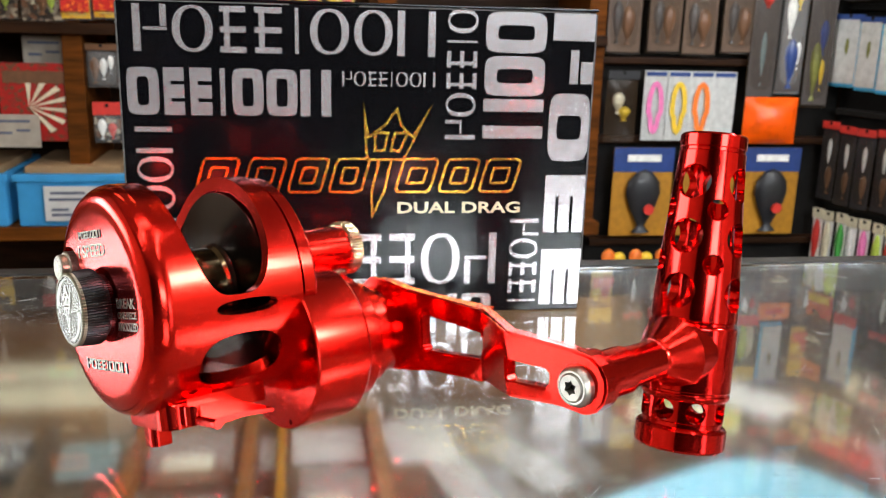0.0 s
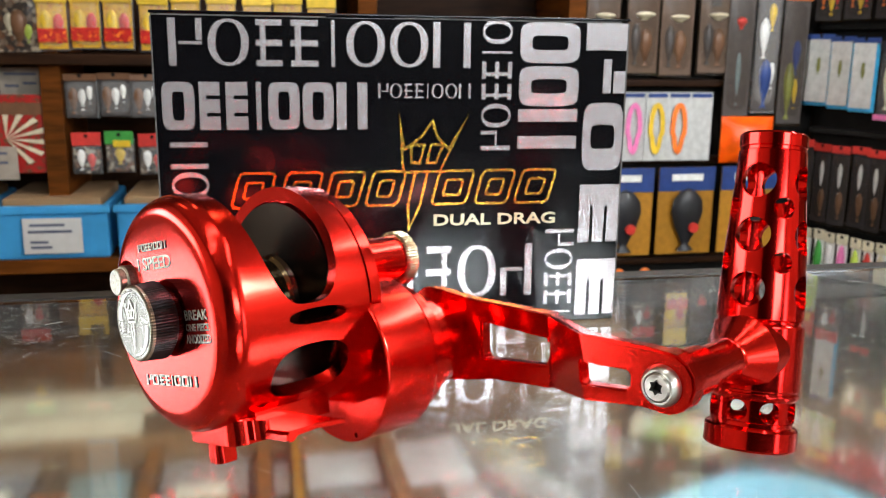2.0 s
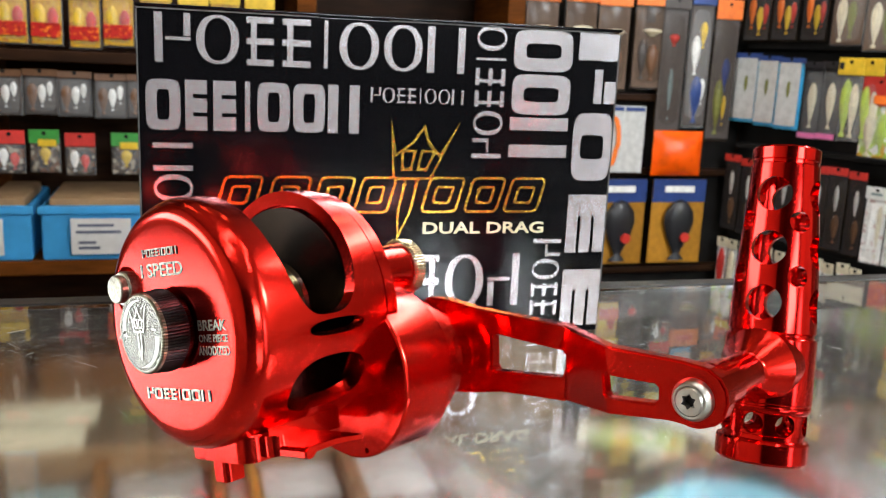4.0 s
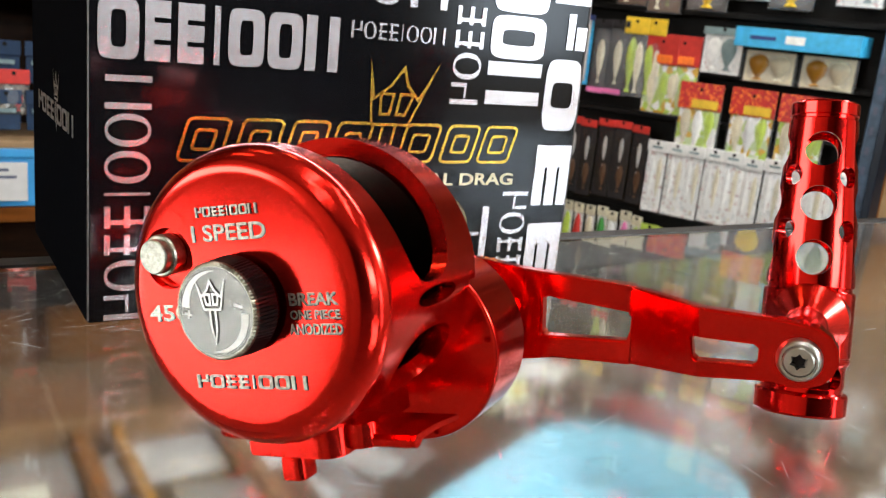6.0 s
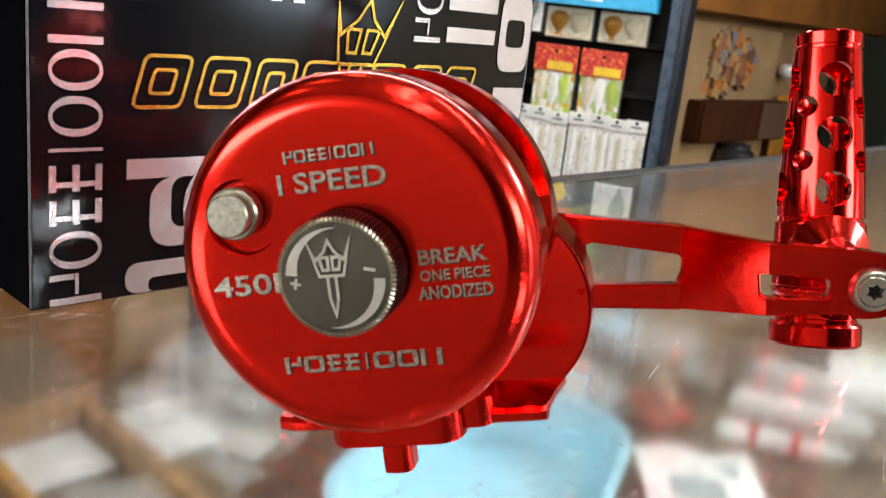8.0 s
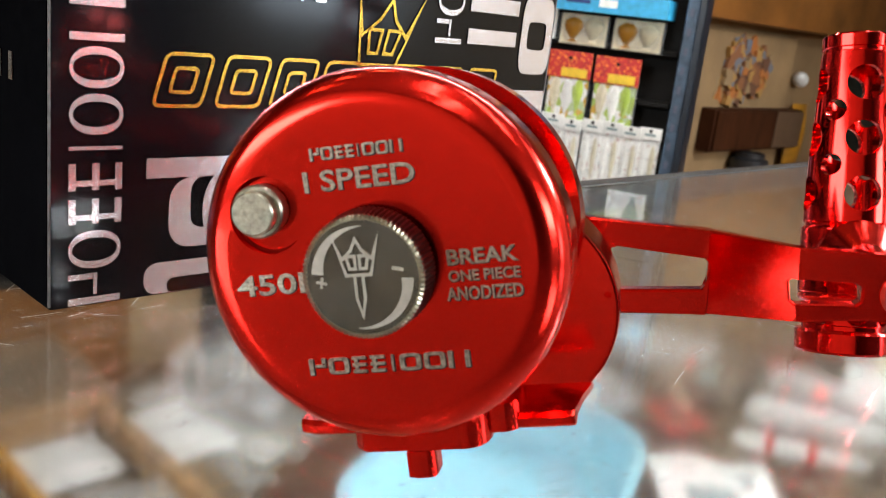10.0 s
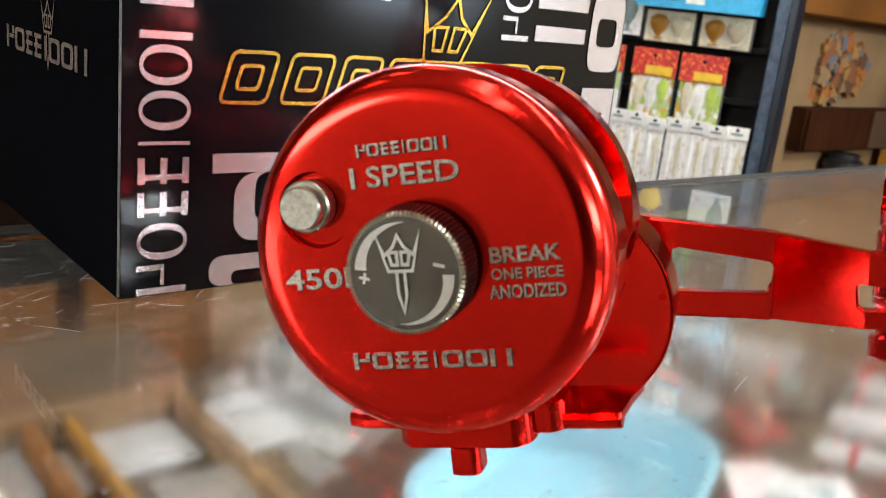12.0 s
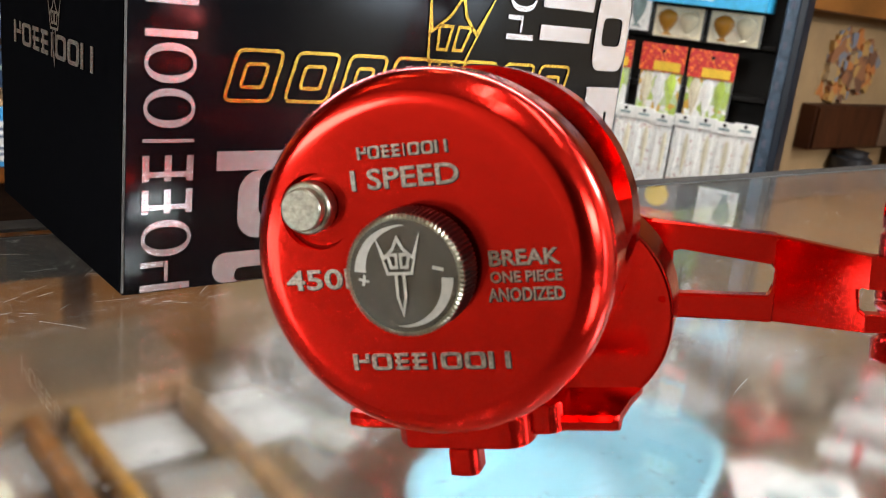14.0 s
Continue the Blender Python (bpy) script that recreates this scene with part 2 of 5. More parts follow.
# a thin uneven film of dust and wiping smears on the glass
DUST = bpy.data.materials.new("dust_film")
DUST.use_nodes = True
dn = DUST.node_tree
db = dn.nodes["Principled BSDF"]
db.inputs["Base Color"].default_value = (0.62, 0.63, 0.60, 1)
db.inputs["Roughness"].default_value = 0.9
db.inputs["Specular IOR Level"].default_value = 0.0
dtc = dn.nodes.new("ShaderNodeTexCoord")
dmp = dn.nodes.new("ShaderNodeMapping")
dmp.inputs["Scale"].default_value = (1, 3.5, 1)
dmp.inputs["Rotation"].default_value = (0, 0, 0.6)
dn.links.new(dtc.outputs["Object"], dmp.inputs[0])
big_noise, fine_noise = dn.nodes.new("ShaderNodeTexNoise"), dn.nodes.new("ShaderNodeTexNoise")
big_noise.inputs["Scale"].default_value, big_noise.inputs["Detail"].default_value = 9, 5
fine_noise.inputs["Scale"].default_value, fine_noise.inputs["Detail"].default_value = 420, 2
dn.links.new(dmp.outputs[0], big_noise.inputs[0])
dn.links.new(dtc.outputs["Object"], fine_noise.inputs[0])
r1, r2 = dn.nodes.new("ShaderNodeMapRange"), dn.nodes.new("ShaderNodeMapRange")
for r_, lo, hi, a, b in ((r1, 0.38, 0.75, 0.003, 0.028), (r2, 0.60, 0.8, 0.0, 0.26)):
    r_.inputs["From Min"].default_value, r_.inputs["From Max"].default_value = lo, hi
    r_.inputs["To Min"].default_value, r_.inputs["To Max"].default_value = a, b
dn.links.new(big_noise.outputs[0], r1.inputs[0])
dn.links.new(fine_noise.outputs[0], r2.inputs[0])
dadd = dn.nodes.new("ShaderNodeMath")
dn.links.new(r1.outputs[0], dadd.inputs[0])
dn.links.new(r2.outputs[0], dadd.inputs[1])
# curled wiping marks
curl_noise, r3, curl_add = dn.nodes.new("ShaderNodeTexNoise"), dn.nodes.new("ShaderNodeMapRange"), dn.nodes.new("ShaderNodeMath")
curl_noise.inputs["Scale"].default_value, curl_noise.inputs["Detail"].default_value, curl_noise.inputs["Distortion"].default_value = 55, 6, 2.2
r3.inputs["From Min"].default_value, r3.inputs["From Max"].default_value = 0.5, 0.72
r3.inputs["To Min"].default_value, r3.inputs["To Max"].default_value = 0.0, 0.07
dn.links.new(dmp.outputs[0], curl_noise.inputs[0])
dn.links.new(curl_noise.outputs[0], r3.inputs[0])
dn.links.new(dadd.outputs[0], curl_add.inputs[0])
dn.links.new(r3.outputs[0], curl_add.inputs[1])
dn.links.new(curl_add.outputs[0], db.inputs["Alpha"])

# ---- mesh helpers ----
MM = 0.001


def finish(bm, angle=35):
    bmesh.ops.recalc_face_normals(bm, faces=bm.faces)
    limit = radians(angle)
    for f in bm.faces:
        f.smooth = True
    for e in bm.edges:
        e.smooth = len(e.link_faces) == 2 and e.calc_face_angle(0) < limit
    return bm


def mesh_of(name, bm, mat, angle=35):
    finish(bm, angle)
    me = bpy.data.meshes.new(name)
    bm.to_mesh(me)
    bm.free()
    if mat:
        me.materials.append(mat)
    return me


FLAT = 1


def soften(ob):
    """Lets large faces keep their own normals beside narrow bevels."""
    mod = ob.modifiers.new("normals", "WEIGHTED_NORMAL")
    mod.keep_sharp, mod.weight = True, 60


def part(name, bm, mat, parent, label="", angle=35, m=None):
    """One mesh object under a thing or under a part, in the parent's own axes."""
    ob = new(name, mesh_of(name, bm, mat, angle) if isinstance(bm, bmesh.types.BMesh) else bm)
    ob.parent = parent
    if angle != FLAT:
        soften(ob)
    if m:
        ob.matrix_local = m
    if label:
        ob["label"] = label
    return ob


def thing(name, m, label, category, group="", kind=""):
    ob = new(name)
    ob.empty_display_size = 0.02
    ob.matrix_world = m
    return tagged(ob, label, category, group, kind)


def solid(name, bm, mat, label, category, m=None, kind="", group="", angle=35):
    ob = new(name, mesh_of(name, bm, mat, angle))
    soften(ob)
    if m:
        ob.matrix_world = m
    return tagged(ob, label, category, group, kind)


def add_box(bm, lo, hi, bevel=0.0, seg=2):
    c = [(a + b) / 2 for a, b in zip(lo, hi)]
    s = [abs(b - a) for a, b in zip(lo, hi)]
    t = bmesh.new()
    bmesh.ops.create_cube(t, size=1, matrix=Matrix.Translation(c) @ Matrix.Diagonal((*s, 1)))
    if bevel:
        bmesh.ops.bevel(t, geom=t.edges[:], offset=bevel, segments=seg, profile=0.5, affect="EDGES")
    return join(bm, t)


def join(bm, other):
    vmap = {}
    for v in other.verts:
        vmap[v] = bm.verts.new(v.co)
    for f in other.faces:
        bm.faces.new([vmap[v] for v in f.verts])
    other.free()
    return bm


def box_bm(lo, hi, bevel=0.0, seg=2):
    return add_box(bmesh.new(), lo, hi, bevel, seg)


def lathe(profile, steps=96, m=None, wave=None, closed=False):
    """Turns (h, r) pairs round the y axis; wave(angle, h) scales the radius."""
    bm = bmesh.new()
    rings = []
    for h, r in profile:
        if r <= 1e-9:
            rings.append([bm.verts.new((0, h, 0))])
        else:
            ring = []
            for k in range(steps):
                a = 2 * math.pi * k / steps
                q = r * (wave(k, h) if wave else 1)
                ring.append(bm.verts.new((q * math.cos(a), h, q * math.sin(a))))
            rings.append(ring)
    pairs = list(zip(rings, rings[1:]))
    if closed:
        pairs.append((rings[-1], rings[0]))
    for a, b in pairs:
        if len(a) == 1 and len(b) == 1:
            continue
        for k in range(steps):
            j = (k + 1) % steps
            if len(a) == 1:
                bm.faces.new((a[0], b[k], b[j]))
            elif len(b) == 1:
                bm.faces.new((a[k], b[0], a[j]))
            else:
                bm.faces.new((a[k], b[k], b[j], a[j]))
    if m:
        bm.transform(m)
    bmesh.ops.recalc_face_normals(bm, faces=bm.faces)
    return bm


def arc(cx, cy, r, a0, a1, n=8):
    return [(cx + r * math.cos(radians(a0 + (a1 - a0) * i / n)), cy + r * math.sin(radians(a0 + (a1 - a0) * i / n))) for i in range(n + 1)]


def prism(outline, y0, y1, m=None):
    """An outline in x and z, drawn out from y0 to y1."""
    bm = bmesh.new()
    a = [bm.verts.new((x, y0, z)) for x, z in outline]
    b = [bm.verts.new((x, y1, z)) for x, z in outline]
    bm.faces.new(a)
    bm.faces.new(b[::-1])
    for k in range(len(a)):
        j = (k + 1) % len(a)
        bm.faces.new((a[k], b[k], b[j], a[j]))
    if m:
        bm.transform(m)
    bmesh.ops.recalc_face_normals(bm, faces=bm.faces)
    return bm


def rounded(x0, z0, x1, z1, r, n=5):
    return arc(x1 - r, z1 - r, r, 0, 90, n) + arc(x0 + r, z1 - r, r, 90, 180, n) + arc(x0 + r, z0 + r, r, 180, 270, n) + arc(x1 - r, z0 + r, r, 270, 360, n)


def carve(bm, cutters):
    """bm with the cutters taken out of it."""
    base = new("carved", mesh_of("carved", bm, None))
    tools = []
    for c in cutters:
        o = new("cutter", mesh_of("cutter", c, None))
        mod = base.modifiers.new("cut", "BOOLEAN")
        mod.operation, mod.object, mod.solver = "DIFFERENCE", o, "EXACT"
        tools.append(o)
    dg = bpy.context.evaluated_depsgraph_get()
    me = bpy.data.meshes.new_from_object(base.evaluated_get(dg))
    out = bmesh.new()
    out.from_mesh(me)
    for o in (base, *tools):
        d = o.data
        bpy.data.objects.remove(o)
        bpy.data.meshes.remove(d)
    bpy.data.meshes.remove(me)
    return out


def sector(mid, half, y0, y1, r0, r1, power=3.0, n=28):
    """A curved plug for an opening with rounded ends in a tube round y: angles in degrees."""
    bm = bmesh.new()
    rows = []
    for i in range(n + 1):
        u = -math.cos(math.pi * i / n)
        a = radians(mid + half * u)
        w = max(0.02, (1 - abs(u) ** power) ** (1 / power)) * (y1 - y0) / 2
        c = (y0 + y1) / 2
        rows.append([bm.verts.new((r * math.cos(a), y, r * math.sin(a))) for r, y in ((r0, c - w), (r1, c - w), (r1, c + w), (r0, c + w))])
    for p, q in zip(rows, rows[1:]):
        for k in range(4):
            j = (k + 1) % 4
            bm.faces.new((p[k], p[j], q[j], q[k]))
    bm.faces.new(rows[0])
    bm.faces.new(rows[-1][::-1])
    bmesh.ops.recalc_face_normals(bm, faces=bm.faces)
    return bm


def words(text, width, height, deep, bold=0.0):
    """Letters as a mesh in x and z, their lower left at the origin, fitted to a width and height."""
    cu = bpy.data.curves.new("letters", "FONT")
    cu.body, cu.extrude, cu.resolution_u, cu.offset = text, 0.02, 3, bold
    o = new("letters", cu)
    dg = bpy.context.evaluated_depsgraph_get()
    me = bpy.data.meshes.new_from_object(o.evaluated_get(dg))
    bm = bmesh.new()
    bm.from_mesh(me)
    bpy.data.objects.remove(o)
    bpy.data.curves.remove(cu)
    bpy.data.meshes.remove(me)
    xs = [v.co.x for v in bm.verts]
    ys = [v.co.y for v in bm.verts]
    sx, sy = width / (max(xs) - min(xs)), height / (max(ys) - min(ys))
    x0, y0 = min(xs), min(ys)
    for v in bm.verts:
        v.co = Vector(((v.co.x - x0) * sx, -v.co.z / 0.02 * deep / 2, (v.co.y - y0) * sy))
    return bm


def plate(bm, outline, inner=None, deep=0.0002):
    """A thin flat mark in x and z at y = 0, with a hole where inner is given (same number of points)."""
    a = [bm.verts.new((x, -deep, z)) for x, z in outline]
    a2 = [bm.verts.new((x, 0, z)) for x, z in outline]
    n = len(a)
    for k in range(n):
        j = (k + 1) % n
        bm.faces.new((a[k], a2[k], a2[j], a[j]))
    if inner:
        b = [bm.verts.new((x, -deep, z)) for x, z in inner]
        b2 = [bm.verts.new((x, 0, z)) for x, z in inner]
        for k in range(n):
            j = (k + 1) % n
            bm.faces.new((a[k], a[j], b[j], b[k]))
            bm.faces.new((b[k], b[j], b2[j], b2[k]))
    else:
        bm.faces.new(a)
    return bm


def stroke(bm, pts, width, deep=0.0002, closed=False):
    """A flat band along a line in x and z."""
    p = [Vector((x, z)) for x, z in pts]
    n = len(p)
    left, right = [], []
    for i in range(n):
        a = p[(i - 1) % n] if closed or i else p[i]
        b = p[(i + 1) % n] if closed or i < n - 1 else p[i]
        d1 = (p[i] - a).normalized() if p[i] != a else (b - p[i]).normalized()
        d2 = (b - p[i]).normalized() if b != p[i] else d1
        t = d1 + d2
        t = t.normalized() if t.length > 1e-6 else d1
        nrm = Vector((-t.y, t.x))
        k = width / 2 / max(0.35, nrm.dot(Vector((-d1.y, d1.x))))
        left.append(p[i] + nrm * k)
        right.append(p[i] - nrm * k)
    for i in range(n if closed else n - 1):
        j = (i + 1) % n
        q = [(left[i], 0), (left[j], 0), (right[j], 0), (right[i], 0)]
        v = [bm.verts.new((c.x, -deep, c.y)) for c, _ in q]
        bm.faces.new(v)
    return bm


# ---- plain marks that stand for the printed brand name ----
def mark(bm, kind, x, z, w, h, style):
    """One plain shape in the cell x, z, w, h."""
    def oval(cx, cz, rx, rz, n=28, e=2.0):
        out = []
        for i in range(n):
            a = 2 * math.pi * i / n
            c, s = math.cos(a), math.sin(a)
            out.append((cx + rx * abs(c) ** (2 / e) * (1 if c > 0 else -1), cz + rz * abs(s) ** (2 / e) * (1 if s > 0 else -1)))
        return out

    bold = style == "bold"
    e = 2.2 if style == "serif" else 5.0
    t = w * (0.32 if bold else 0.22 if style == "light" else 0.19)
    th = h * (0.2 if bold else 0.17 if style == "light" else 0.07)
    rect = lambda x0, z0, x1, z1: plate(bm, [(x0, z0), (x1, z0), (x1, z1), (x0, z1)])
    if kind == "ring":
        plate(bm, oval(x + w / 2, z + h / 2, w / 2, h / 2, e=e), oval(x + w / 2, z + h / 2, w / 2 - t, h / 2 - th, e=e))
    elif kind == "slab":
        rect(x, z, x + t * 1.2, z + h)
        rect(x + t * 1.6, z + h * 0.45, x + w, z + h * 0.45 + th)
        rect(x + w - t, z + h * 0.45 + th * 1.3, x + w, z + h)
    elif kind == "three":
        thick = th * 1.4 if bold else th * 1.1 if style == "light" else th * 1.9
        for f in (0.0, 0.5, 1.0):
            zz = z + f * (h - thick)
            rect(x + 0.06 * w, zz, x + w * 0.94, zz + thick)
        rect(x + (0.06 if bold else 0.2) * w, z + thick, x + (0.06 if bold else 0.2) * w + t, z + (h - thick) / 2)
        rect(x + (0.06 if bold else 0.2) * w, z + (h + thick) / 2, x + (0.06 if bold else 0.2) * w + t, z + h - thick)
    elif kind == "bar":
        rect(x + w / 2 - t * 0.6, z, x + w / 2 + t * 0.6, z + h)
    elif kind == "pair":
        rect(x, z, x + t, z + h)
        rect(x + w - t, z, x + w, z + h)
    return bm


ROWKINDS = (("slab", 0.9), ("ring", 1.1), ("three", 0.8), ("three", 0.85), ("bar", 0.45), ("ring", 1.1), ("ring", 1.1), ("pair", 1.1))


def mark_row(width, height, style="serif", first=0, count=8, gap=0.14):
    """A row of plain shapes, width by height, its lower left at the origin."""
    bm = bmesh.new()
    kinds = ROWKINDS[first:first + count]
    total = sum(w for _, w in kinds) + gap * (len(kinds) - 1)
    k, x = width / total, 0.0
    for kind, w in kinds:
        mark(bm, kind, x * k, 0, w * k, height, style)
        x += w + gap
    return bm


def outline_row(width, height, slant=0.3, line=0.0011, skip=()):
    """A row of slanting outlined boxes."""
    bm = bmesh.new()
    cell = width / 8.0
    xs = [0, 1.12, 2.2, 3.2, 4.25, 4.85, 5.95, 6.98]
    ws = [1.0, 1.0, 0.95, 0.95, 0.5, 1.02, 0.98, 1.02]
    for i in range(8):
        if i in skip:
            continue
        x, w = xs[i] * cell, ws[i] * cell
        sk = lambda px, pz: (px + slant * pz, pz)
        out = [sk(*p) for p in rounded(x, 0, x + w - 0.15 * cell, height, 0.14 * height, 3)]
        stroke(bm, out, line, closed=True)
        ins = 0.27 * height
        inn = [sk(*p) for p in rounded(x + ins, ins, x + w - 0.15 * cell - ins, height - ins, 0.08 * height, 3)]
        stroke(bm, inn, line, closed=True)
    return bm


def crest(width, height, line):
    """The plain three-pronged emblem: outlines of a crown over a spike, its lower tip at the origin."""
    bm = bmesh.new()
    P = lambda u, v: (u * width, v * height)
    stroke(bm, [P(-0.5, 1.0), P(-0.33, 0.72), P(-0.12, 0.83), P(0.0, 0.97), P(0.12, 0.83), P(0.33, 0.72), P(0.5, 1.0), P(0.27, 0.52), P(-0.27, 0.52)], line, closed=True)
    stroke(bm, [P(-0.24, 0.76), P(-0.05, 0.76), P(-0.05, 0.60), P(-0.18, 0.60)], line, closed=True)
    stroke(bm, [P(0.24, 0.76), P(0.05, 0.76), P(0.05, 0.60), P(0.18, 0.60)], line, closed=True)
    stroke(bm, [P(-0.09, 0.52), P(-0.09, 0.22), P(0, 0), P(0.09, 0.22), P(0.09, 0.52)], line)
    return bm

# ---- the room ----
FLOOR_Z, CEIL_Z = -0.95, 1.75


def wall(name, lo, hi, mat, label):
    return solid(name, box_bm(lo, hi), mat, label, "wall", kind="structure")


solid("floor", box_bm((-2.4, -3.2, FLOOR_Z - 0.1), (2.95, 1.7, FLOOR_Z)), FLOOR, "worn brown tiled shop floor", "floor", kind="structure")
solid("ceiling", box_bm((-2.4, -3.2, CEIL_Z), (2.95, 1.7, CEIL_Z + 0.1)), CEIL, "plain light brown ceiling boards", "ceiling", kind="structure")
wall("wall_north", (-2.4, 1.55, FLOOR_Z), (2.95, 1.7, CEIL_Z), DARKWOOD, "dark wooden wall behind the shelves")
wall("wall_east_1", (2.80, -0.6, FLOOR_Z), (2.95, 1.55, CEIL_Z), TANWALL, "tan plastered wall of the far nook")
wall("wall_east_5", (1.9005, -0.75, FLOOR_Z), (2.95, -0.6005, CEIL_Z), TANWALL, "tan plastered return wall of the nook")
wall("wall_north_2", (1.36, 0.80, FLOOR_Z), (2.7995, 0.90, CEIL_Z), TANWALL, "tan plastered wall beyond the rack")
wall("wall_east_2", (1.75, -1.8, FLOOR_Z), (1.9, -1.2, CEIL_Z), WALL, "cream plastered wall by the shop front")
wall("wall_east_6", (1.75, -3.0, 0.58), (1.9, -1.8, CEIL_Z), WALL, "cream plastered wall over the low window")
wall("wall_east_7", (1.75, -3.0, FLOOR_Z), (1.9, -1.8, -0.02), WALL, "cream plastered wall under the low window")
wall("wall_east_8", (1.75, -3.0, -0.02), (1.9, -2.54, 0.58), WALL, "cream plastered wall beside the low window")
wall("wall_east_3", (1.75, -1.2, FLOOR_Z), (1.9, -0.6, 0.75), WALL, "cream plastered wall under the corner window")
wall("wall_east_4", (1.75, -1.2, 1.15), (1.9, -0.6, CEIL_Z), WALL, "cream plastered wall over the corner window")
# the west wall with its window opening
wall("wall_west_1", (-2.15, -3.0, FLOOR_Z), (-2.0, -0.2, CEIL_Z), WALL, "cream plastered side wall")
wall("wall_west_2", (-2.15, 1.46, FLOOR_Z), (-2.0, 1.55, CEIL_Z), WALL, "cream plastered side wall")
wall("wall_west_3", (-2.15, -0.2, FLOOR_Z), (-2.0, 1.46, 0.33), WALL, "cream plastered wall under the window")
wall("wall_west_4", (-2.15, -0.2, 0.87), (-2.0, 1.46, CEIL_Z), WALL, "cream plastered wall over the window")
# the south wall with the open shop front
wall("wall_south_1", (-2.15, -3.15, FLOOR_Z), (0.3, -3.0, CEIL_Z), DARKWOOD, "dark wooden wall beside the shop front")
wall("wall_south_2", (1.36, -3.15, FLOOR_Z), (1.9, -3.0, CEIL_Z), DARKWOOD, "dark wooden wall beside the shop front")
wall("wall_south_3", (0.3, -3.15, 1.3), (1.36, -3.0, CEIL_Z), DARKWOOD, "dark wooden wall over the shop front")
wall("wall_south_4", (0.3, -3.15, FLOOR_Z), (1.36, -3.0, 0.58), DARKWOOD, "dark wooden half wall under the shop front")

# ceiling lamps: bare warm bulbs and one tube
LAMP = material("lit_tube", (0.9, 0.9, 0.9), 0.5, emit=((0.97, 0.98, 1.0), 38.0), bump=0)
BULB = material("lit_bulb", (0.9, 0.8, 0.6), 0.5, emit=((1.0, 0.62, 0.26), 22.0), bump=0)


def tube_lamp(x, y, turn):
    t = thing("ceiling_light", pose(x, y, CEIL_Z, 0, 0, turn), "lit fluorescent tube in a white ceiling batten", "lamp", group="ceiling tubes")
    part("batten", box_bm((-0.62, -0.04, -0.05), (0.62, 0.04, -0.001), 0.006), WHITE, t)
    part("tube", lathe([(-0.58, 0), (-0.58, 0.014), (0.58, 0.014), (0.58, 0)], 16, pose(0, 0, -0.075, 0, 0, 90)), LAMP, t, "lit white tube")
    return t


lamp = tube_lamp(-0.75, -0.85, 20)
copy_thing(lamp, pose(0.75, -0.55, CEIL_Z, 0, 0, 80))
copy_thing(lamp, pose(-0.1, -0.2, CEIL_Z, 0, 0, 30))
# unseen tube, added before the rack only to brighten its packets
hung = tube_lamp(0, 0, 0)
hung["label"] = "unseen lit tube on wires, added to brighten the rack"
hung.matrix_world = pose(0.65, 0.44, 0.80, 0, 0, -69)
for x in (-0.5, 0.5):
    part("wire", lathe([(0, 0), (0, 0.0015), (CEIL_Z - 0.80, 0.0015), (CEIL_Z - 0.80, 0)], 6, pose(x, 0, 0, 90)), DARK, hung)


def bulb_lamp(x, y, z):
    t = thing("pendant_bulb", pose(x, y, z), "lit warm bare bulb on a black flex", "lamp", group="warm pendant bulbs")
    part("flex", lathe([(0.045, 0), (0.045, 0.002), (CEIL_Z - z, 0.002), (CEIL_Z - z, 0)], 8, pose(0, 0, 0, 90)), DARK, t)
    part("socket", lathe([(0.02, 0), (0.02, 0.013), (0.05, 0.013), (0.05, 0)], 16, pose(0, 0, 0, 90)), DARK, t)
    part("bulb", lathe([(-0.035, 0)] + [(-0.035 * math.cos(a), 0.03 * math.sin(a)) for a in (0.4, 0.8, 1.2, 1.6, 2.0, 2.4)] + [(0.03, 0.012), (0.03, 0)], 20, pose(0, 0, 0, 90)), BULB, t, "glowing warm bulb")
    return t


bulb = bulb_lamp(-0.5, 0.5, 0.9)
for k in range(1, 4):
    copy_thing(bulb, pose(-0.5 + 0.38 * k, 0.5, 0.9))

# ---- the glass counter ----
counter = thing("display_counter", pose(0, 0, 0), "glass-topped display counter with a dark metal edge, scratched", "counter")
X0, X1, YB, YF, TH = -0.85, 1.30, 0.066, -0.44, 0.008
top = part("glass_top", box_bm((X0, YF, -TH), (X1, YB - 0.002, 0), 0.0012), GLASS, counter, "clear scratched glass top")
top.visible_shadow = False
top.data.materials.append(GRIMY)
for face in top.data.polygons:
    face.material_index = 1 if face.normal.z < -0.9 else 0
film_sheet = bmesh.new()
bmesh.ops.create_grid(film_sheet, x_segments=1, y_segments=1, size=0.5, matrix=Matrix.Translation(((X0 + X1) / 2, (YF + YB) / 2 - 0.002, 0.00012)) @ Matrix.Diagonal((X1 - X0 - 0.004, YB - YF - 0.008, 1, 1)))
dust = part("dust_film", film_sheet, DUST, counter, "thin dust and wiping smears")
dust.visible_shadow = False
scr = bmesh.new()
srnd = random.Random(3)
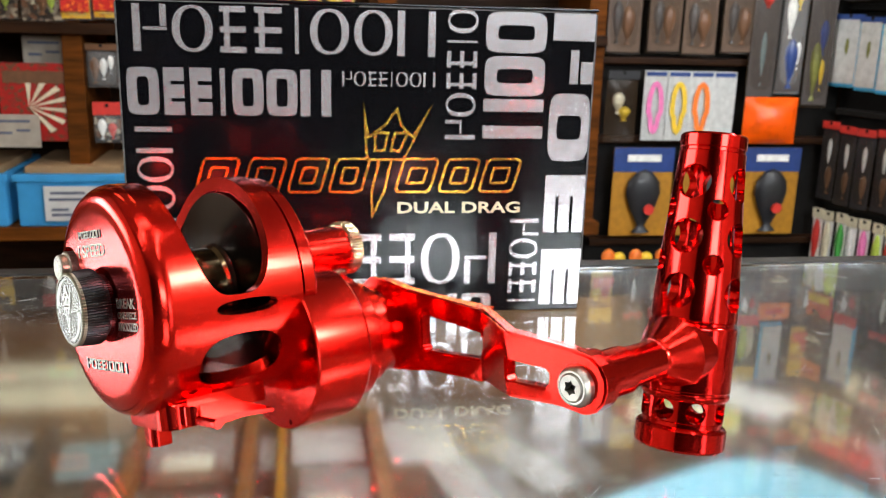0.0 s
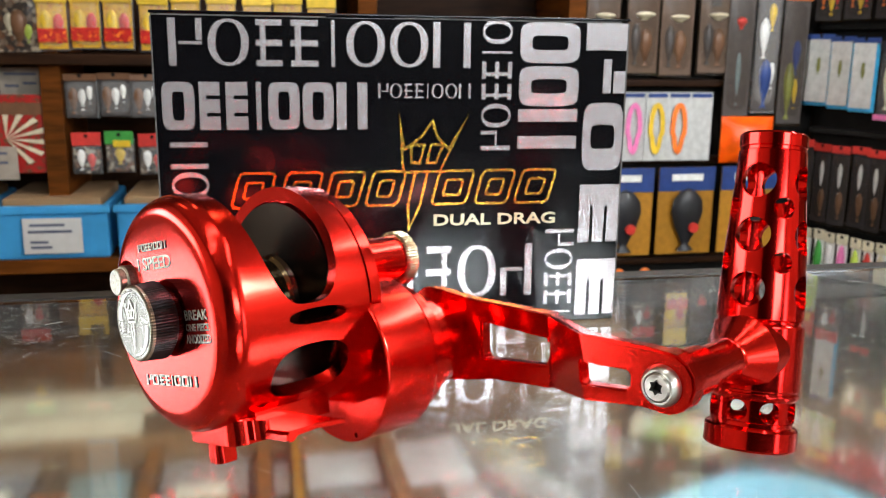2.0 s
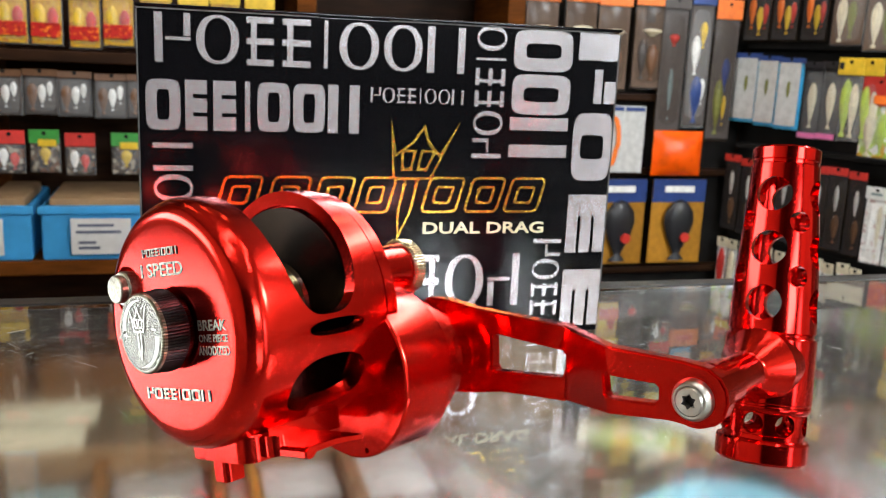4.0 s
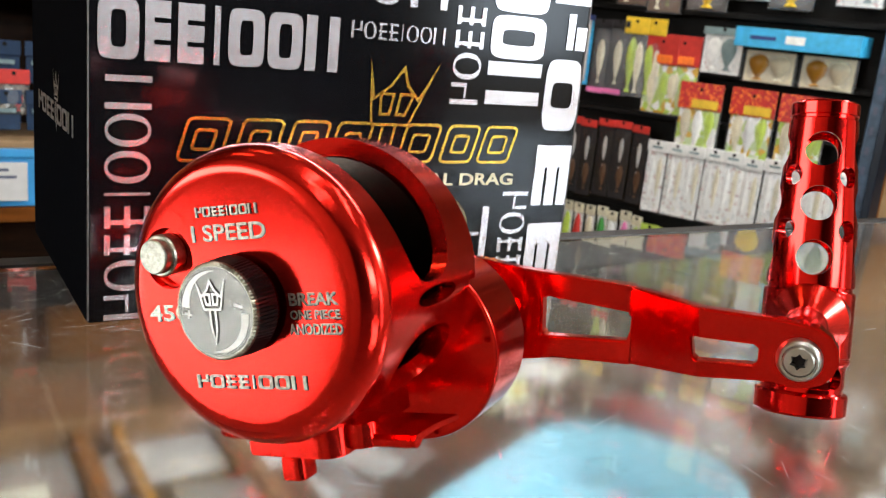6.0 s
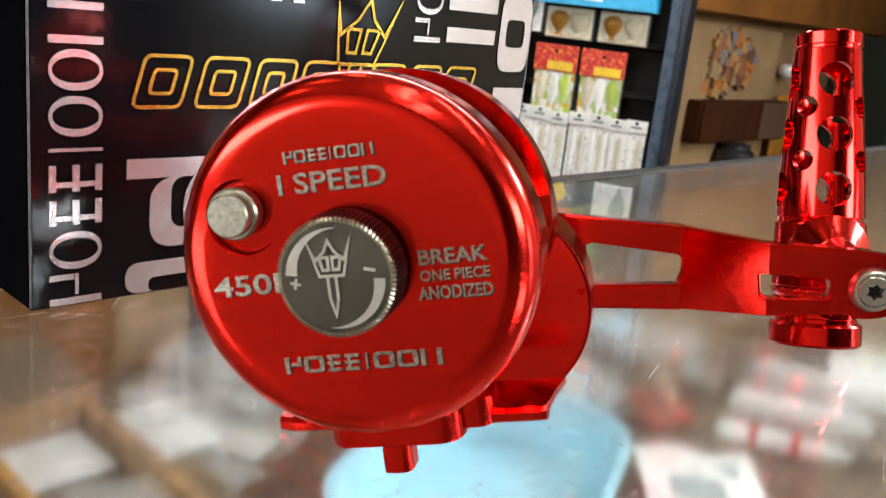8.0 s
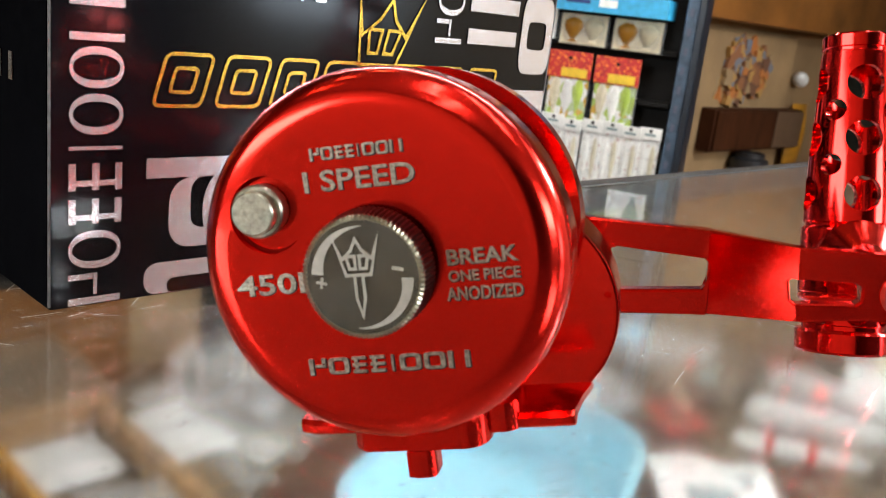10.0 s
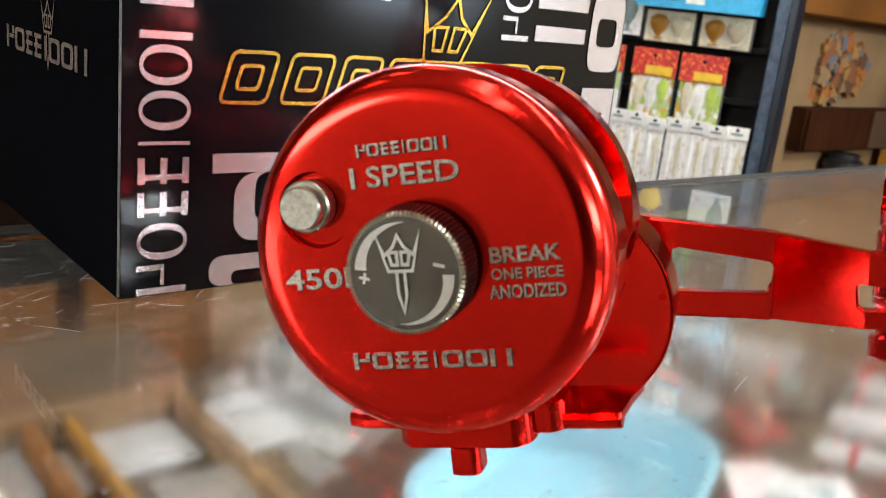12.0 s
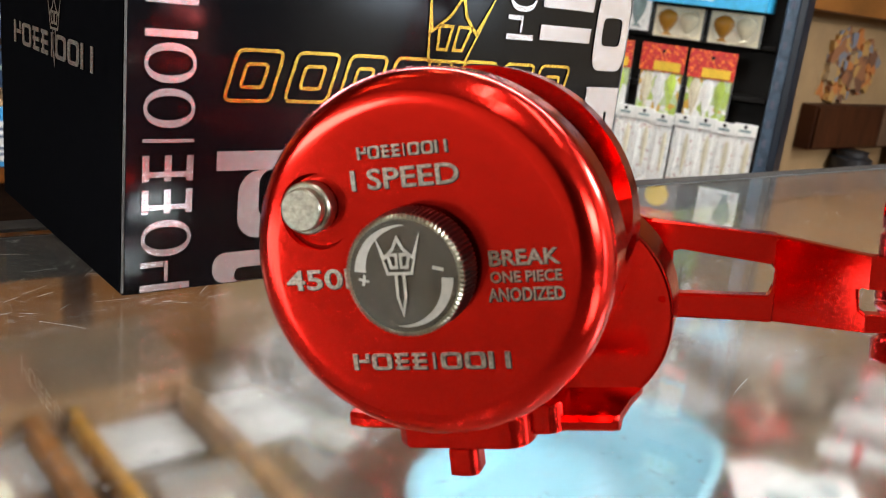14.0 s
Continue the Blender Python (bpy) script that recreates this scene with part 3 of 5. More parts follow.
for n in range(980):
    x, y, a, ln = srnd.uniform(-0.25, 0.65), srnd.uniform(-0.3, 0.06), srnd.gauss(0.7, 0.8), min(0.014, srnd.expovariate(1 / 0.0035) + 0.0008)
    if n > 260:
        x, y = srnd.uniform(0.10, 0.45), srnd.uniform(-0.22, 0.06)
    if n > 520:
        x, y, ln, a = srnd.uniform(-0.15, 0.03), srnd.uniform(-0.012, 0.062), ln * 0.8, srnd.gauss(0.25, 0.5)
    if n > 800:
        x, y, ln = srnd.uniform(0.17, 0.42), srnd.uniform(-0.12, 0.06), ln * 0.5
    dx, dy = math.cos(a), math.sin(a)
    wd = srnd.uniform(0.000025, 0.00007) * (4 if n % 23 == 0 else 1.4 if n > 520 else 1)
    bend = srnd.uniform(-0.15, 0.15) * ln
    pts = [(x + dx * ln * f - dy * bend * f * (1 - f), y + dy * ln * f + dx * bend * f * (1 - f)) for f in (0, 0.33, 0.66, 1)]
    vs = [[scr.verts.new((px - dy * w_, py + dx * w_, 0.00025)) for w_ in (-wd, wd)] for px, py in pts]
    for p_, q_ in zip(vs, vs[1:]):
        scr.faces.new((p_[0], q_[0], q_[1], p_[1]))
tagged(part("scratches", scr, SCRATCH, counter, "fine pale scratches in the glass"), kind="stuff")
for nm, lo, hi, mat in (
        ("back_rail", (X0, YB - 0.0015, -0.022), (X1, YB + 0.008, 0.0006), TRIM),
        ("front_rail", (X0, YF - 0.014, -0.02), (X1, YF - 0.0005, 0.001), ALLOY),
        ("side_rail", (X0 - 0.014, YF - 0.014, -0.02), (X0 - 0.0005, YB + 0.008, 0.001), ALLOY),
        ("side_rail", (X1 + 0.0005, YF - 0.014, -0.02), (X1 + 0.014, YB + 0.008, 0.001), ALLOY),
        ("back_foot_rail", (X0, YB - 0.004, -0.94), (X1, YB + 0.006, -0.90), ALLOY),
        ("front_panel", (X0, YF - 0.014, -0.95), (X1, YF - 0.004, -0.021), WOOD),
        ("side_panel", (X0 - 0.014, YF - 0.014, -0.95), (X0 - 0.004, YB + 0.006, -0.021), WOOD),
        ("side_panel", (X1 + 0.004, YF - 0.014, -0.95), (X1 + 0.014, YB + 0.006, -0.021), WOOD),
        ("base_board", (X0, YF - 0.003, -0.90), (X1, YB - 0.005, -0.88), DARKWOOD)):
    part(nm, box_bm(lo, hi, 0.001 if mat is not TRIM else 0.0004), mat, counter)
SHELF_Z = -0.235
part("side_board", box_bm((0.2905, 0.1205, SHELF_Z - 0.012), (0.80, 0.42, SHELF_Z), 0.001), BOARD, counter, "brown wooden side board")
part("inner_shelf", box_bm((X0 + 0.004, YF, SHELF_Z - 0.012), (X1 - 0.004, 0.12, SHELF_Z), 0.001), BOARD, counter, "brown wooden inner shelf")
part("drawer_board", box_bm((-0.34, 0.1205, SHELF_Z - 0.012), (0.29, 0.42, SHELF_Z), 0.001), BOARD, counter, "brown wooden drawer board")
RAISED = -0.152
part("raised_board", box_bm((-0.34, -0.115, SHELF_Z + 0.0003), (0.135, 0.335, RAISED), 0.001), BOARD, counter, "raised brown wooden board")

# ---- the carton ----
BW, BD, BH = 0.175, 0.110, 0.1192
carton = thing("carton", pose(0, 0, 0.0002), "glossy black printed carton with silver and gold foil on counter", "box")
part("body", box_bm((0, 0, 0), (BW, BD, BH - 0.0012), 0.0006), CARTON, carton)
part("lid", box_bm((-0.0006, -0.0006, BH - 0.0011), (BW + 0.0006, BD, BH), 0.0004), CARTON, carton, "thin tuck lid with a worn edge")
for a, b in (((0.0, -0.0004, BH - 0.0017), (0.06, -0.0001, BH - 0.0012)), ((0.085, -0.0004, BH - 0.0017), (0.172, -0.0001, BH - 0.0012))):
    part("worn_edge", box_bm(a, b), CARTONEDGE, carton, "pale scuffed cardboard edge")
part("worn_edge", box_bm((-0.0003, -0.0003, 0.001), (0.0002, 0.0002, BH - 0.002)), CARTONEDGE, carton, "pale scuffed cardboard edge")
part("worn_edge", box_bm((BW - 0.0002, -0.0003, 0.02), (BW + 0.0003, 0.0002, BH - 0.002)), CARTONEDGE, carton, "pale scuffed cardboard edge")
# added slab that puts the side in shade by dulling its reflections
part("side_panel", box_bm((-0.0004, 0.0008, 0.0008), (-0.00005, BD - 0.0008, BH - 0.002)), SIDESHADE, carton, "thin black panel added to keep the carton's side dark")
FRONT = -0.0002


def on_front(x, z, turn=0):
    return pose(x * MM, FRONT, z * MM, 0, -turn, 0)


def print_on(bm, x, z, turn, mat, label):
    return part("print", bm, mat, carton, label, m=on_front(x, z, turn))


SP, GP = "row of plain silver foil marks", "gold foil outline marks"
print_on(mark_row(0.1078, 0.0163), 5.5, 100.4, 0, SILVER, SP)
print_on(mark_row(0.0725, 0.0170, "bold", 1, 7, 0.1), 2.3, 77.9, 0, SILVER, SP)
print_on(mark_row(0.0348, 0.0054), 78.8, 89.2, 0, SILVER, SP)
print_on(mark_row(0.0485, 0.0115, "serif", 0, 6), 129.3, 69.7, 90, SILVER, SP)
print_on(mark_row(0.0472, 0.0235, "bold", 5, 3, 0.08), 132.3, 117.4, -90, SILVER, SP)
for z1, kind in ((117.4, "slab"), (87.6, "ring"), (57.4, "three"), (27.3, "three")):
    print_on(mark(bmesh.new(), kind, 0, 0, 0.0262, 0.0163, "bold"), 158.3, z1, -90, SILVER, SP)
print_on(mark_row(0.0355, 0.0115, "serif", 0, 5), 145.0, 38.3, -90, SILVER, SP)
print_on(mark_row(0.1000, 0.0208, "serif", 0, 7), 139.6, 32.8, 180, SILVER, SP)
print_on(mark_row(0.0260, 0.0077, "bold", 6, 2), 138.2, 7.9, 180, SILVER, SP)
print_on(mark_row(0.0730, 0.0130, "serif", 0, 8), 17.3, 0.6, 90, SILVER, SP)
big = plate(bmesh.new(), [(0.0236, 0.0312), (0.0565, 0.0312), (0.0565, 0.0363), (0.0236, 0.0363)])
ring = rounded(0.0300, 0.0125, 0.0565, 0.0311, 0.006, 4)
hole = rounded(0.0360, 0.0175, 0.0505, 0.0311, 0.0035, 4)
plate(big, ring, hole)
plate(big, rounded(0.0236, 0.0006, 0.0565, 0.0090, 0.0035, 4), rounded(0.030, 0.0006, 0.050, 0.0045, 0.0018, 4))
part("print", big, SILVER, carton, SP, m=pose(0, FRONT, 0))
print_on(outline_row(0.1225, 0.0128, 0.28, 0.00095, skip=(4,)), 24.6, 49.3, 0, GOLD, GP)
cr = crest(0.0256, 0.0422, 0.00095)
for v in cr.verts:
    v.co.x += 0.22 * (v.co.z - 0.0422) * 1.0
print_on(cr, 99.6, 39.9, 0, GOLD, "gold foil three-pronged emblem")
print_on(words("DUAL DRAG", 0.0486, 0.0045, 0.0004, 0.02), 100.0, 40.8, 0, PALEGOLD, "pale gold foil lettering")
SIDE = lambda y, z: pose(-0.0006, y * MM, z * MM, 0, 0, -90)
# side prints take a darker metal than the front foil, as painted shade
part("print", mark_row(0.072, 0.0066, "light"), ETCH, carton, "row of silver foil marks, darkened for the side's shade", m=SIDE(92, 52.2))
part("print", crest(0.012, 0.0185, 0.0007), ETCH, carton, "silver foil three-pronged emblem, darkened for the side's shade", m=SIDE(51.5, 50.4))

# ---- the fishing reel ----
ROOT = pose(0.01042, -0.10197, 0.03955, -2.22, 0, -56.67)
TURN = pose(0, 0, 0, 0, -14.2, 0)
reel = thing("fishing_reel", ROOT, "red anodized overhead fishing reel with long handle, lying on the glass", "fishing reel")


def mm(points):
    return [(a * MM, b * MM) for a, b in points]


def at(x, z):
    return Matrix.Translation((x * MM, 0, z * MM))


R0 = 31.2
body = lathe(mm([(0, 0), (0, 12), (0, 23.0)] + arc(6.4, R0 - 6.4, 6.4, 180, 90, 14) + [(8.4, R0), (12, R0), (42.8, R0), (43.2, R0)] + [(44.2, 30.2), (44.2, 27.6), (12.5, 27.6), (10.5, 26.0), (10.5, 0)]), 144)
cuts = [sector(84, 86, 11.8 * MM, 36.8 * MM, 21 * MM, 38 * MM, 3.2, 60),
        sector(-36.5, 15.5, 14.0 * MM, 37.6 * MM, 21 * MM, 38 * MM, 2.6, 28),
        sector(-8.0, 3.6, 17.6 * MM, 35.2 * MM, 21 * MM, 38 * MM, 2.4, 14),
        lathe(mm([(-8, 0), (-8, 1.15), (8, 1.15), (8, 0)]), 20, Matrix.Translation((0.0176, 0.0146, -0.0247)) @ pose(0, 0, 0, 0, 54.5, 0) @ pose(0, 0, 0, 0, 0, 90)),
        sector(-150, 30, 14.0 * MM, 37.0 * MM, 21 * MM, 38 * MM, 3, 28),
        lathe(mm([(-3, 0), (-3, 6.4), (1.9, 6.4), (2.2, 6.0), (2.2, 0)]), 48, at(-16.8, 9.5))]
part("frame", carve(body, cuts), REDT, reel, "one-piece red anodized frame", m=TURN, angle=28)

# printed words and marks on the side plate
FACE = lambda x, z, turn=0: TURN @ pose(x * MM, -0.00004, z * MM, 0, -turn, 0)
ET = "etched silver lettering"


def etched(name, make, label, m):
    """A raised bright mark with a dark offset copy as the painted shade of its groove."""
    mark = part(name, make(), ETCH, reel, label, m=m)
    part("groove_edge", make(), DARK, mark, "painted shade of the groove", m=pose(0.00017, 0.00004, -0.00014))


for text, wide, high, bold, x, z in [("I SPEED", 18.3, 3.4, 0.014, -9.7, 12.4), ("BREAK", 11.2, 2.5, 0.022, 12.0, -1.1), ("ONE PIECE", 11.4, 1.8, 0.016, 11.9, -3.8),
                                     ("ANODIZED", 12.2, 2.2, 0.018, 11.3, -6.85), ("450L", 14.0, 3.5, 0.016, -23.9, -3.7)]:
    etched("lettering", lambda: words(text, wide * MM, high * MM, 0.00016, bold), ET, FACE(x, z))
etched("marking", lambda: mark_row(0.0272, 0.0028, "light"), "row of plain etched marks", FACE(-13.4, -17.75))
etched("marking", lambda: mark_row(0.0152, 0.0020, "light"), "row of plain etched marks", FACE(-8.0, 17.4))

# click button in its pocket
part("click_button", lathe(mm([(2.0, 0), (2.0, 4.3), (-0.9, 4.4), (-1.3, 4.1), (-1.3, 3.65), (-2.9, 3.6), (-3.2, 3.3), (-3.2, 0)]), 48, TURN @ at(-17.9, 10.3)), BUTTON, reel, "round steel push button")


# cast control knob
def teeth(k, h):
    return 1.0 if k % 2 else 0.972


knob = part("adjusting_knob", lathe(mm([(0, 0), (0, 8.4), (-1.2, 8.4), (-1.4, 10.0), (-2.0, 10.1), (-6.9, 9.65), (-6.9, 0)]), 160, wave=teeth), KNURL, reel, "dark steel knurled adjusting knob", angle=20, m=at(0.55, -0.25))
part("dial_rim", lathe(mm([(-6.8, 9.7), (-7.6, 9.7), (-8.0, 9.25), (-8.0, 8.95), (-6.8, 8.95)]), 160, wave=teeth, closed=True), RIM, knob, "pale steel rim")
part("dial", lathe(mm([(-6.9, 0), (-6.9, 9.0), (-7.95, 9.0), (-7.95, 0)]), 96), DISC, knob, "grey steel dial face")
moon = bmesh.new()
for a0, a1 in ((97, 186), (-88, 10)):
    n = 22
    pr = None
    for i in range(n + 1):
        a = radians(a0 + (a1 - a0) * i / n)
        w = 1.9 * max(0.05, (i / n) ** 0.8)
        q = [moon.verts.new((r * MM * math.cos(a), -8.06 * MM, r * MM * math.sin(a))) for r in (8.0, 8.0 - w)]
        if pr:
            moon.faces.new((pr[0], q[0], q[1], pr[1]))
        pr = q
part("dial_marking", moon, MARK, knob, "bright crescent marks")
part("dial_marking", crest(0.0072, 0.0122, 0.00048), MARK, knob, "bright three-pronged emblem", m=pose(0.0009, -0.00803, -0.0058, 0, -13, 0))
part("dial_marking", words("+", 0.0017, 0.0017, 0.0001, 0.02), MARK, knob, m=pose(-0.0071, -0.00803, -0.0028))
part("dial_marking", words("-", 0.0018, 0.0005, 0.0001), MARK, knob, m=pose(0.0044, -0.00803, 0.0021))

# spool
sp = lathe(mm([(12.9, 0), (12.9, 26.6), (13.6, 27.0), (15.0, 26.8), (17.0, 14), (18.0, 10.5), (32.0, 10.5), (34.0, 12.5), (35.6, 26.8), (37.0, 27.0), (38.0, 26.5), (38.0, 0)]), 96)
part("spool", sp, SPOOL, reel, "polished black spool")
part("arbor_sleeve", lathe(mm([(17.6, 10.2), (17.6, 12.0), (18.4, 11.4), (31.6, 11.4), (32.6, 12.2), (32.6, 10.2)]), 64, closed=True), ARBOR, reel, "polished pale brass sleeve on the spool arbor")

# gear side: plate, drum, collars
part("side_plate", lathe(mm([(38.6, 0), (38.6, 27.4), (44.4, 27.4), (44.4, 30.5), (47.8, 30.5), (49.2, 29.1), (49.2, 0)]), 120), RED, reel, "red inner side plate")
GX, GZ = 18.2, -16.0
holes = [lathe(mm([(41.0, 0), (41.0, 0.75), (45, 0.75), (45, 0)]), 16, at(20.6 * math.cos(radians(a)), 20.6 * math.sin(radians(a)))) for a in (-62, 20, 110)]
drum = lathe(mm([(42.0, 0), (42.0, 21.6), (42.35, 22.3), (43.2, 22.6), (59.2, 22.6), (60.2, 22.0), (60.4, 20.4), (60.4, 0)]), 144)
part("gear_housing", carve(drum, holes), REDT, reel, "red drum-shaped gear housing", angle=28, m=at(GX, GZ))
part("collar", lathe(mm([(60.0, 0), (60.0, 18.6), (61.2, 18.8), (66.5, 18.8), (67.4, 18.0), (67.4, 15.4), (72.8, 15.4), (73.4, 14.8), (73.4, 0)]), 120), REDT, reel, "stepped red collar", m=at(GX, GZ))
part("axle_boss", lathe(mm([(73.3, 0), (73.3, 13.2), (79.2, 13.2), (80.0, 12.4), (80.0, 0)]), 96), REDT, reel, m=at(GX, GZ))
# drag preset knob
part("preset_post", lathe(mm([(48, 0), (48, 7.0), (71.6, 7.0), (71.6, 0)]), 64), REDT, reel, "red post of the preset knob", m=at(7.0, 8.2))
part("preset_ring", lathe(mm([(71.4, 0), (71.4, 7.6), (72.0, 8.3), (75.4, 8.3), (76.0, 7.6), (76.0, 0)]), 120, at(7.0, 8.2), wave=teeth), PALEBRASS, reel, "knurled pale brass ring", angle=20)

# reel foot and clamp
foot = bmesh.new()
sec = [(14.2, -32.4), (15.0, -31.6), (22.6, -31.2), (30.6, -31.9), (31, -32.4), (30.6, -32.9), (22.6, -32.5), (17, -33.0), (15.8, -34.1), (14.8, -34.3), (14.2, -33.8)]
va = []
for x, s, slant in ((-23.5, 0.72, 0), (-20, 0.92, 0), (-8, 1, 0), (12, 1, 0), (22, 1, 0.5), (26.6, 1, 1), (27.8, 0.95, 1)):
    va.append([foot.verts.new(((x + slant * (y - 14) * 0.16) * MM, (21 + (y - 21) * s) * MM, z * MM)) for y, z in sec])
for a, b in zip(va, va[1:]):
    for k in range(len(sec)):
        j = (k + 1) % len(sec)
        foot.faces.new((a[k], a[j], b[j], b[k]))
foot.faces.new(va[0])
foot.faces.new(va[-1][::-1])
part("reel_foot", foot, RED, reel, "curved red rod foot", m=TURN)
part("pillar", prism(mm([(-12, -23), (15, -23), (15, -32.6), (-12, -32.6)]), 14 * MM, 37 * MM), RED, reel, m=TURN)


def upright_block(plan, z0, z1, bevel):
    """A plan outline in x and y, drawn up from z0 to z1, with its edges eased."""
    bm = prism([(x * MM, -y * MM) for x, y in plan], z0 * MM, z1 * MM, pose(0, 0, 0, 90))
    bmesh.ops.bevel(bm, geom=bm.edges[:], offset=bevel * MM, segments=2, affect="EDGES")
    return bm


part("clamp_block", upright_block([(-8.8, 8.0)] + arc(8.6, 12.8, 4.8, -90, 0, 7) + [(13.4, 20.0), (-11.0, 20.0), (-11.0, 10.2)], -35.2, -28.6, 0.3), RED, reel, "red clamp block with chamfered ends", m=TURN)
part("clamp_step", upright_block([(13.0, 12.6)] + arc(15.2, 15.8, 3.2, -90, 0, 6) + [(18.4, 22.0), (13.0, 22.0)], -34.2, -29.0, 0.2), RED, reel, m=TURN)
part("clamp_nub", upright_block([(-1.5, 8.4)] + arc(1.7, 10.2, 1.8, -90, 0, 5) + [(3.5, 13.8), (-1.5, 13.8)], -40.45, -35.5, 0.15), RED, reel, m=TURN)

# handle arm: a flat bar with two bends and two windows
top_line = [(8.5, -4.5), (12.5, -0.8), (18, 0.0), (31, -0.3), (59.8, 0.4), (79.0, 1.2), (97, 2.3), (102.4, 2.2)]
low_line = [(102.0, -12.8), (96, -13.0), (80.2, -15.9), (62.0, -20.0), (41.5, -22.8), (30, -26.0), (20, -28.4), (13, -27.6), (9.0, -24.0)]
endcap = [(102.4 + 7.6 * math.cos(radians(a)), -5.3 + 7.6 * math.sin(radians(a))) for a in (75, 50, 25, 0, -25, -50, -75)]
arm = prism(mm(top_line + endcap + low_line), 80.0 * MM, 84.2 * MM)
w1 = prism(mm([(37.5, -6.4), (59.2, -6.6), (60.2, -7.4), (60.6, -13.2), (59.6, -14.1), (39.5, -17.0), (38.1, -16.6), (37.0, -7.2)]), 70 * MM, 95 * MM)
w2 = prism(mm([(77.6, -6.3), (91.4, -5.0), (92.6, -5.8), (92.8, -8.8), (91.8, -9.8), (79.4, -11.8), (78.2, -11.2), (77.2, -7.0)]), 70 * MM, 95 * MM)
arm = carve(arm, [w1, w2])
SKEW = 0.13
for x in (32.0, 60.4, 79.3):
    bmesh.ops.bisect_plane(arm, geom=arm.verts[:] + arm.edges[:] + arm.faces[:], plane_co=(x * MM, 0, -0.010), plane_no=(1, 0, SKEW))
for v in arm.verts:
    x = v.co.x / MM + SKEW * (v.co.z / MM + 10)
    v.co.y += (0 if x < 32 else (x - 32) / 28.4 * 3.4 if x < 60.4 else 3.4 - (x - 60.4) / 18.9 * 9.9 if x < 79.3 else -6.5 + (x - 79.3) / 25 * 0.8) * MM
sharp = [e for e in arm.edges if len(e.link_faces) == 2 and e.calc_face_angle(0) > 1.0]
bmesh.ops.bevel(arm, geom=sharp, offset=0.0006, segments=2, affect="EDGES")
part("handle_arm", arm, RED, reel, "bent red handle arm with two windows", angle=20)

# handle screw with its star socket
SX, SZ = 101.6, -6.0
SCREW_Y = 4.0
star = prism(mm([((2.0 if k % 2 else 1.3) * math.cos(math.pi * k / 6), (2.0 if k % 2 else 1.3) * math.sin(math.pi * k / 6)) for k in range(12)]), (60 + SCREW_Y) * MM, (70.2 + SCREW_Y) * MM, at(SX, SZ))
screw = part("handle_screw", carve(lathe(mm([(h + SCREW_Y, r * 0.92) for h, r in [(71, 0), (71, 3.8), (67.9, 3.8), (67.5, 3.4), (67.5, 0)]]), 48, at(SX, SZ)), [star]), STEEL, reel, "steel screw with a star socket")
# dark disc at the bottom of the recess paints the shade inside it
part("socket", lathe(mm([(h + SCREW_Y, r * 0.92) for h, r in [(69.6, 0), (69.6, 2.9), (70.0, 2.9), (70.0, 0)]]), 24, at(SX, SZ)), DARK, screw, "dark disc as painted shade in the star socket")
part("washer", lathe(mm([(h + SCREW_Y, r * 0.92) for h, r in [(72.5, 3.95), (72.5, 5.6), (69.6, 5.6), (68.3, 5.0), (67.9, 4.5), (67.9, 3.95)]]), 64, at(SX, SZ), closed=True), STEEL, screw, "bright steel cup washer")

# shaft from the arm to the grip
part("grip_shaft", lathe(mm([(76.4, 0), (76.4, 7.7), (81.5, 7.7), (82.3, 7.0), (82.6, 6.2), (92.0, 6.2), (92.7, 5.4), (105, 5.2), (107, 5.6), (114.5, 10.2), (120.5, 10.6), (120.5, 0)]), 72), REDT, reel, "red shaft with a flared end", angle=25, m=at(SX - 0.6, SZ))

# grip: a drilled hollow tube
low, high = Vector((103.35, 119.8, -33.2)) * MM, Vector((93.64, 135.21, 51.12)) * MM
length = (high - low).length
grip_m = Matrix.Translation(low) @ (high - low).to_track_quat("Y", "Z").to_matrix().to_4x4()
L = length / MM
prof = [(0, 7.0), (0, 11.3), (0.7, 11.9), (5.6, 11.9), (6.2, 11.5), (6.5, 10.5), (7.6, 10.5), (7.9, 10.8), (13.6, 10.8), (14.0, 11.3), (14.8, 11.7), (15.4, 11.7), (15.7, 11.5), (16.2, 11.5), (16.5, 11.7),
        (33.4, 11.7), (34.1, 11.4), (34.4, 10.8), (35.1, 10.8), (35.5, 11.3), (43, 11.1), (54, 10.5), (66, 9.6), (78.0, 8.9), (81.2, 8.75), (81.5, 8.4), (82.3, 8.4), (82.6, 8.75), (L - 0.6, 8.75), (L, 8.2), (L, 6.6), (56, 8.3), (38, 8.8), (7, 8.6), (6, 7.0)]
prof = [(h, r * 1.03) for h, r in prof]
tube = lathe(mm(prof), 120, closed=True)
drills = []


def drill(h, turn, r):
    return lathe(mm([(-30, 0), (-30, r), (30, r), (30, 0)]), 40, Matrix.Translation((0, h * MM, 0)) @ Matrix.Rotation(radians(turn), 4, "Y") @ Matrix.Rotation(radians(90), 4, "X"))


toward = grip_m.to_3x3().inverted() @ Vector((0.069, -0.98, 0.187))
SPIN = math.degrees(math.atan2(toward.x, toward.z))
for h, r in ((43.1, 4.75), (57.9, 4.75), (72.7, 4.7)):
    for t in (SPIN, SPIN + 90):
        drills.append(drill(h, t, r))
for h in (50.7, 65.4):
    for t in (SPIN + 45, SPIN + 135):
        drills.append(drill(h, t, 2.9))
for t in (SPIN, SPIN + 45, SPIN + 90, SPIN + 135):
    drills.append(drill(10.8, t, 2.8))
part("grip", carve(tube, drills), POLISHED, reel, "drilled hollow red grip", m=grip_m, angle=28)
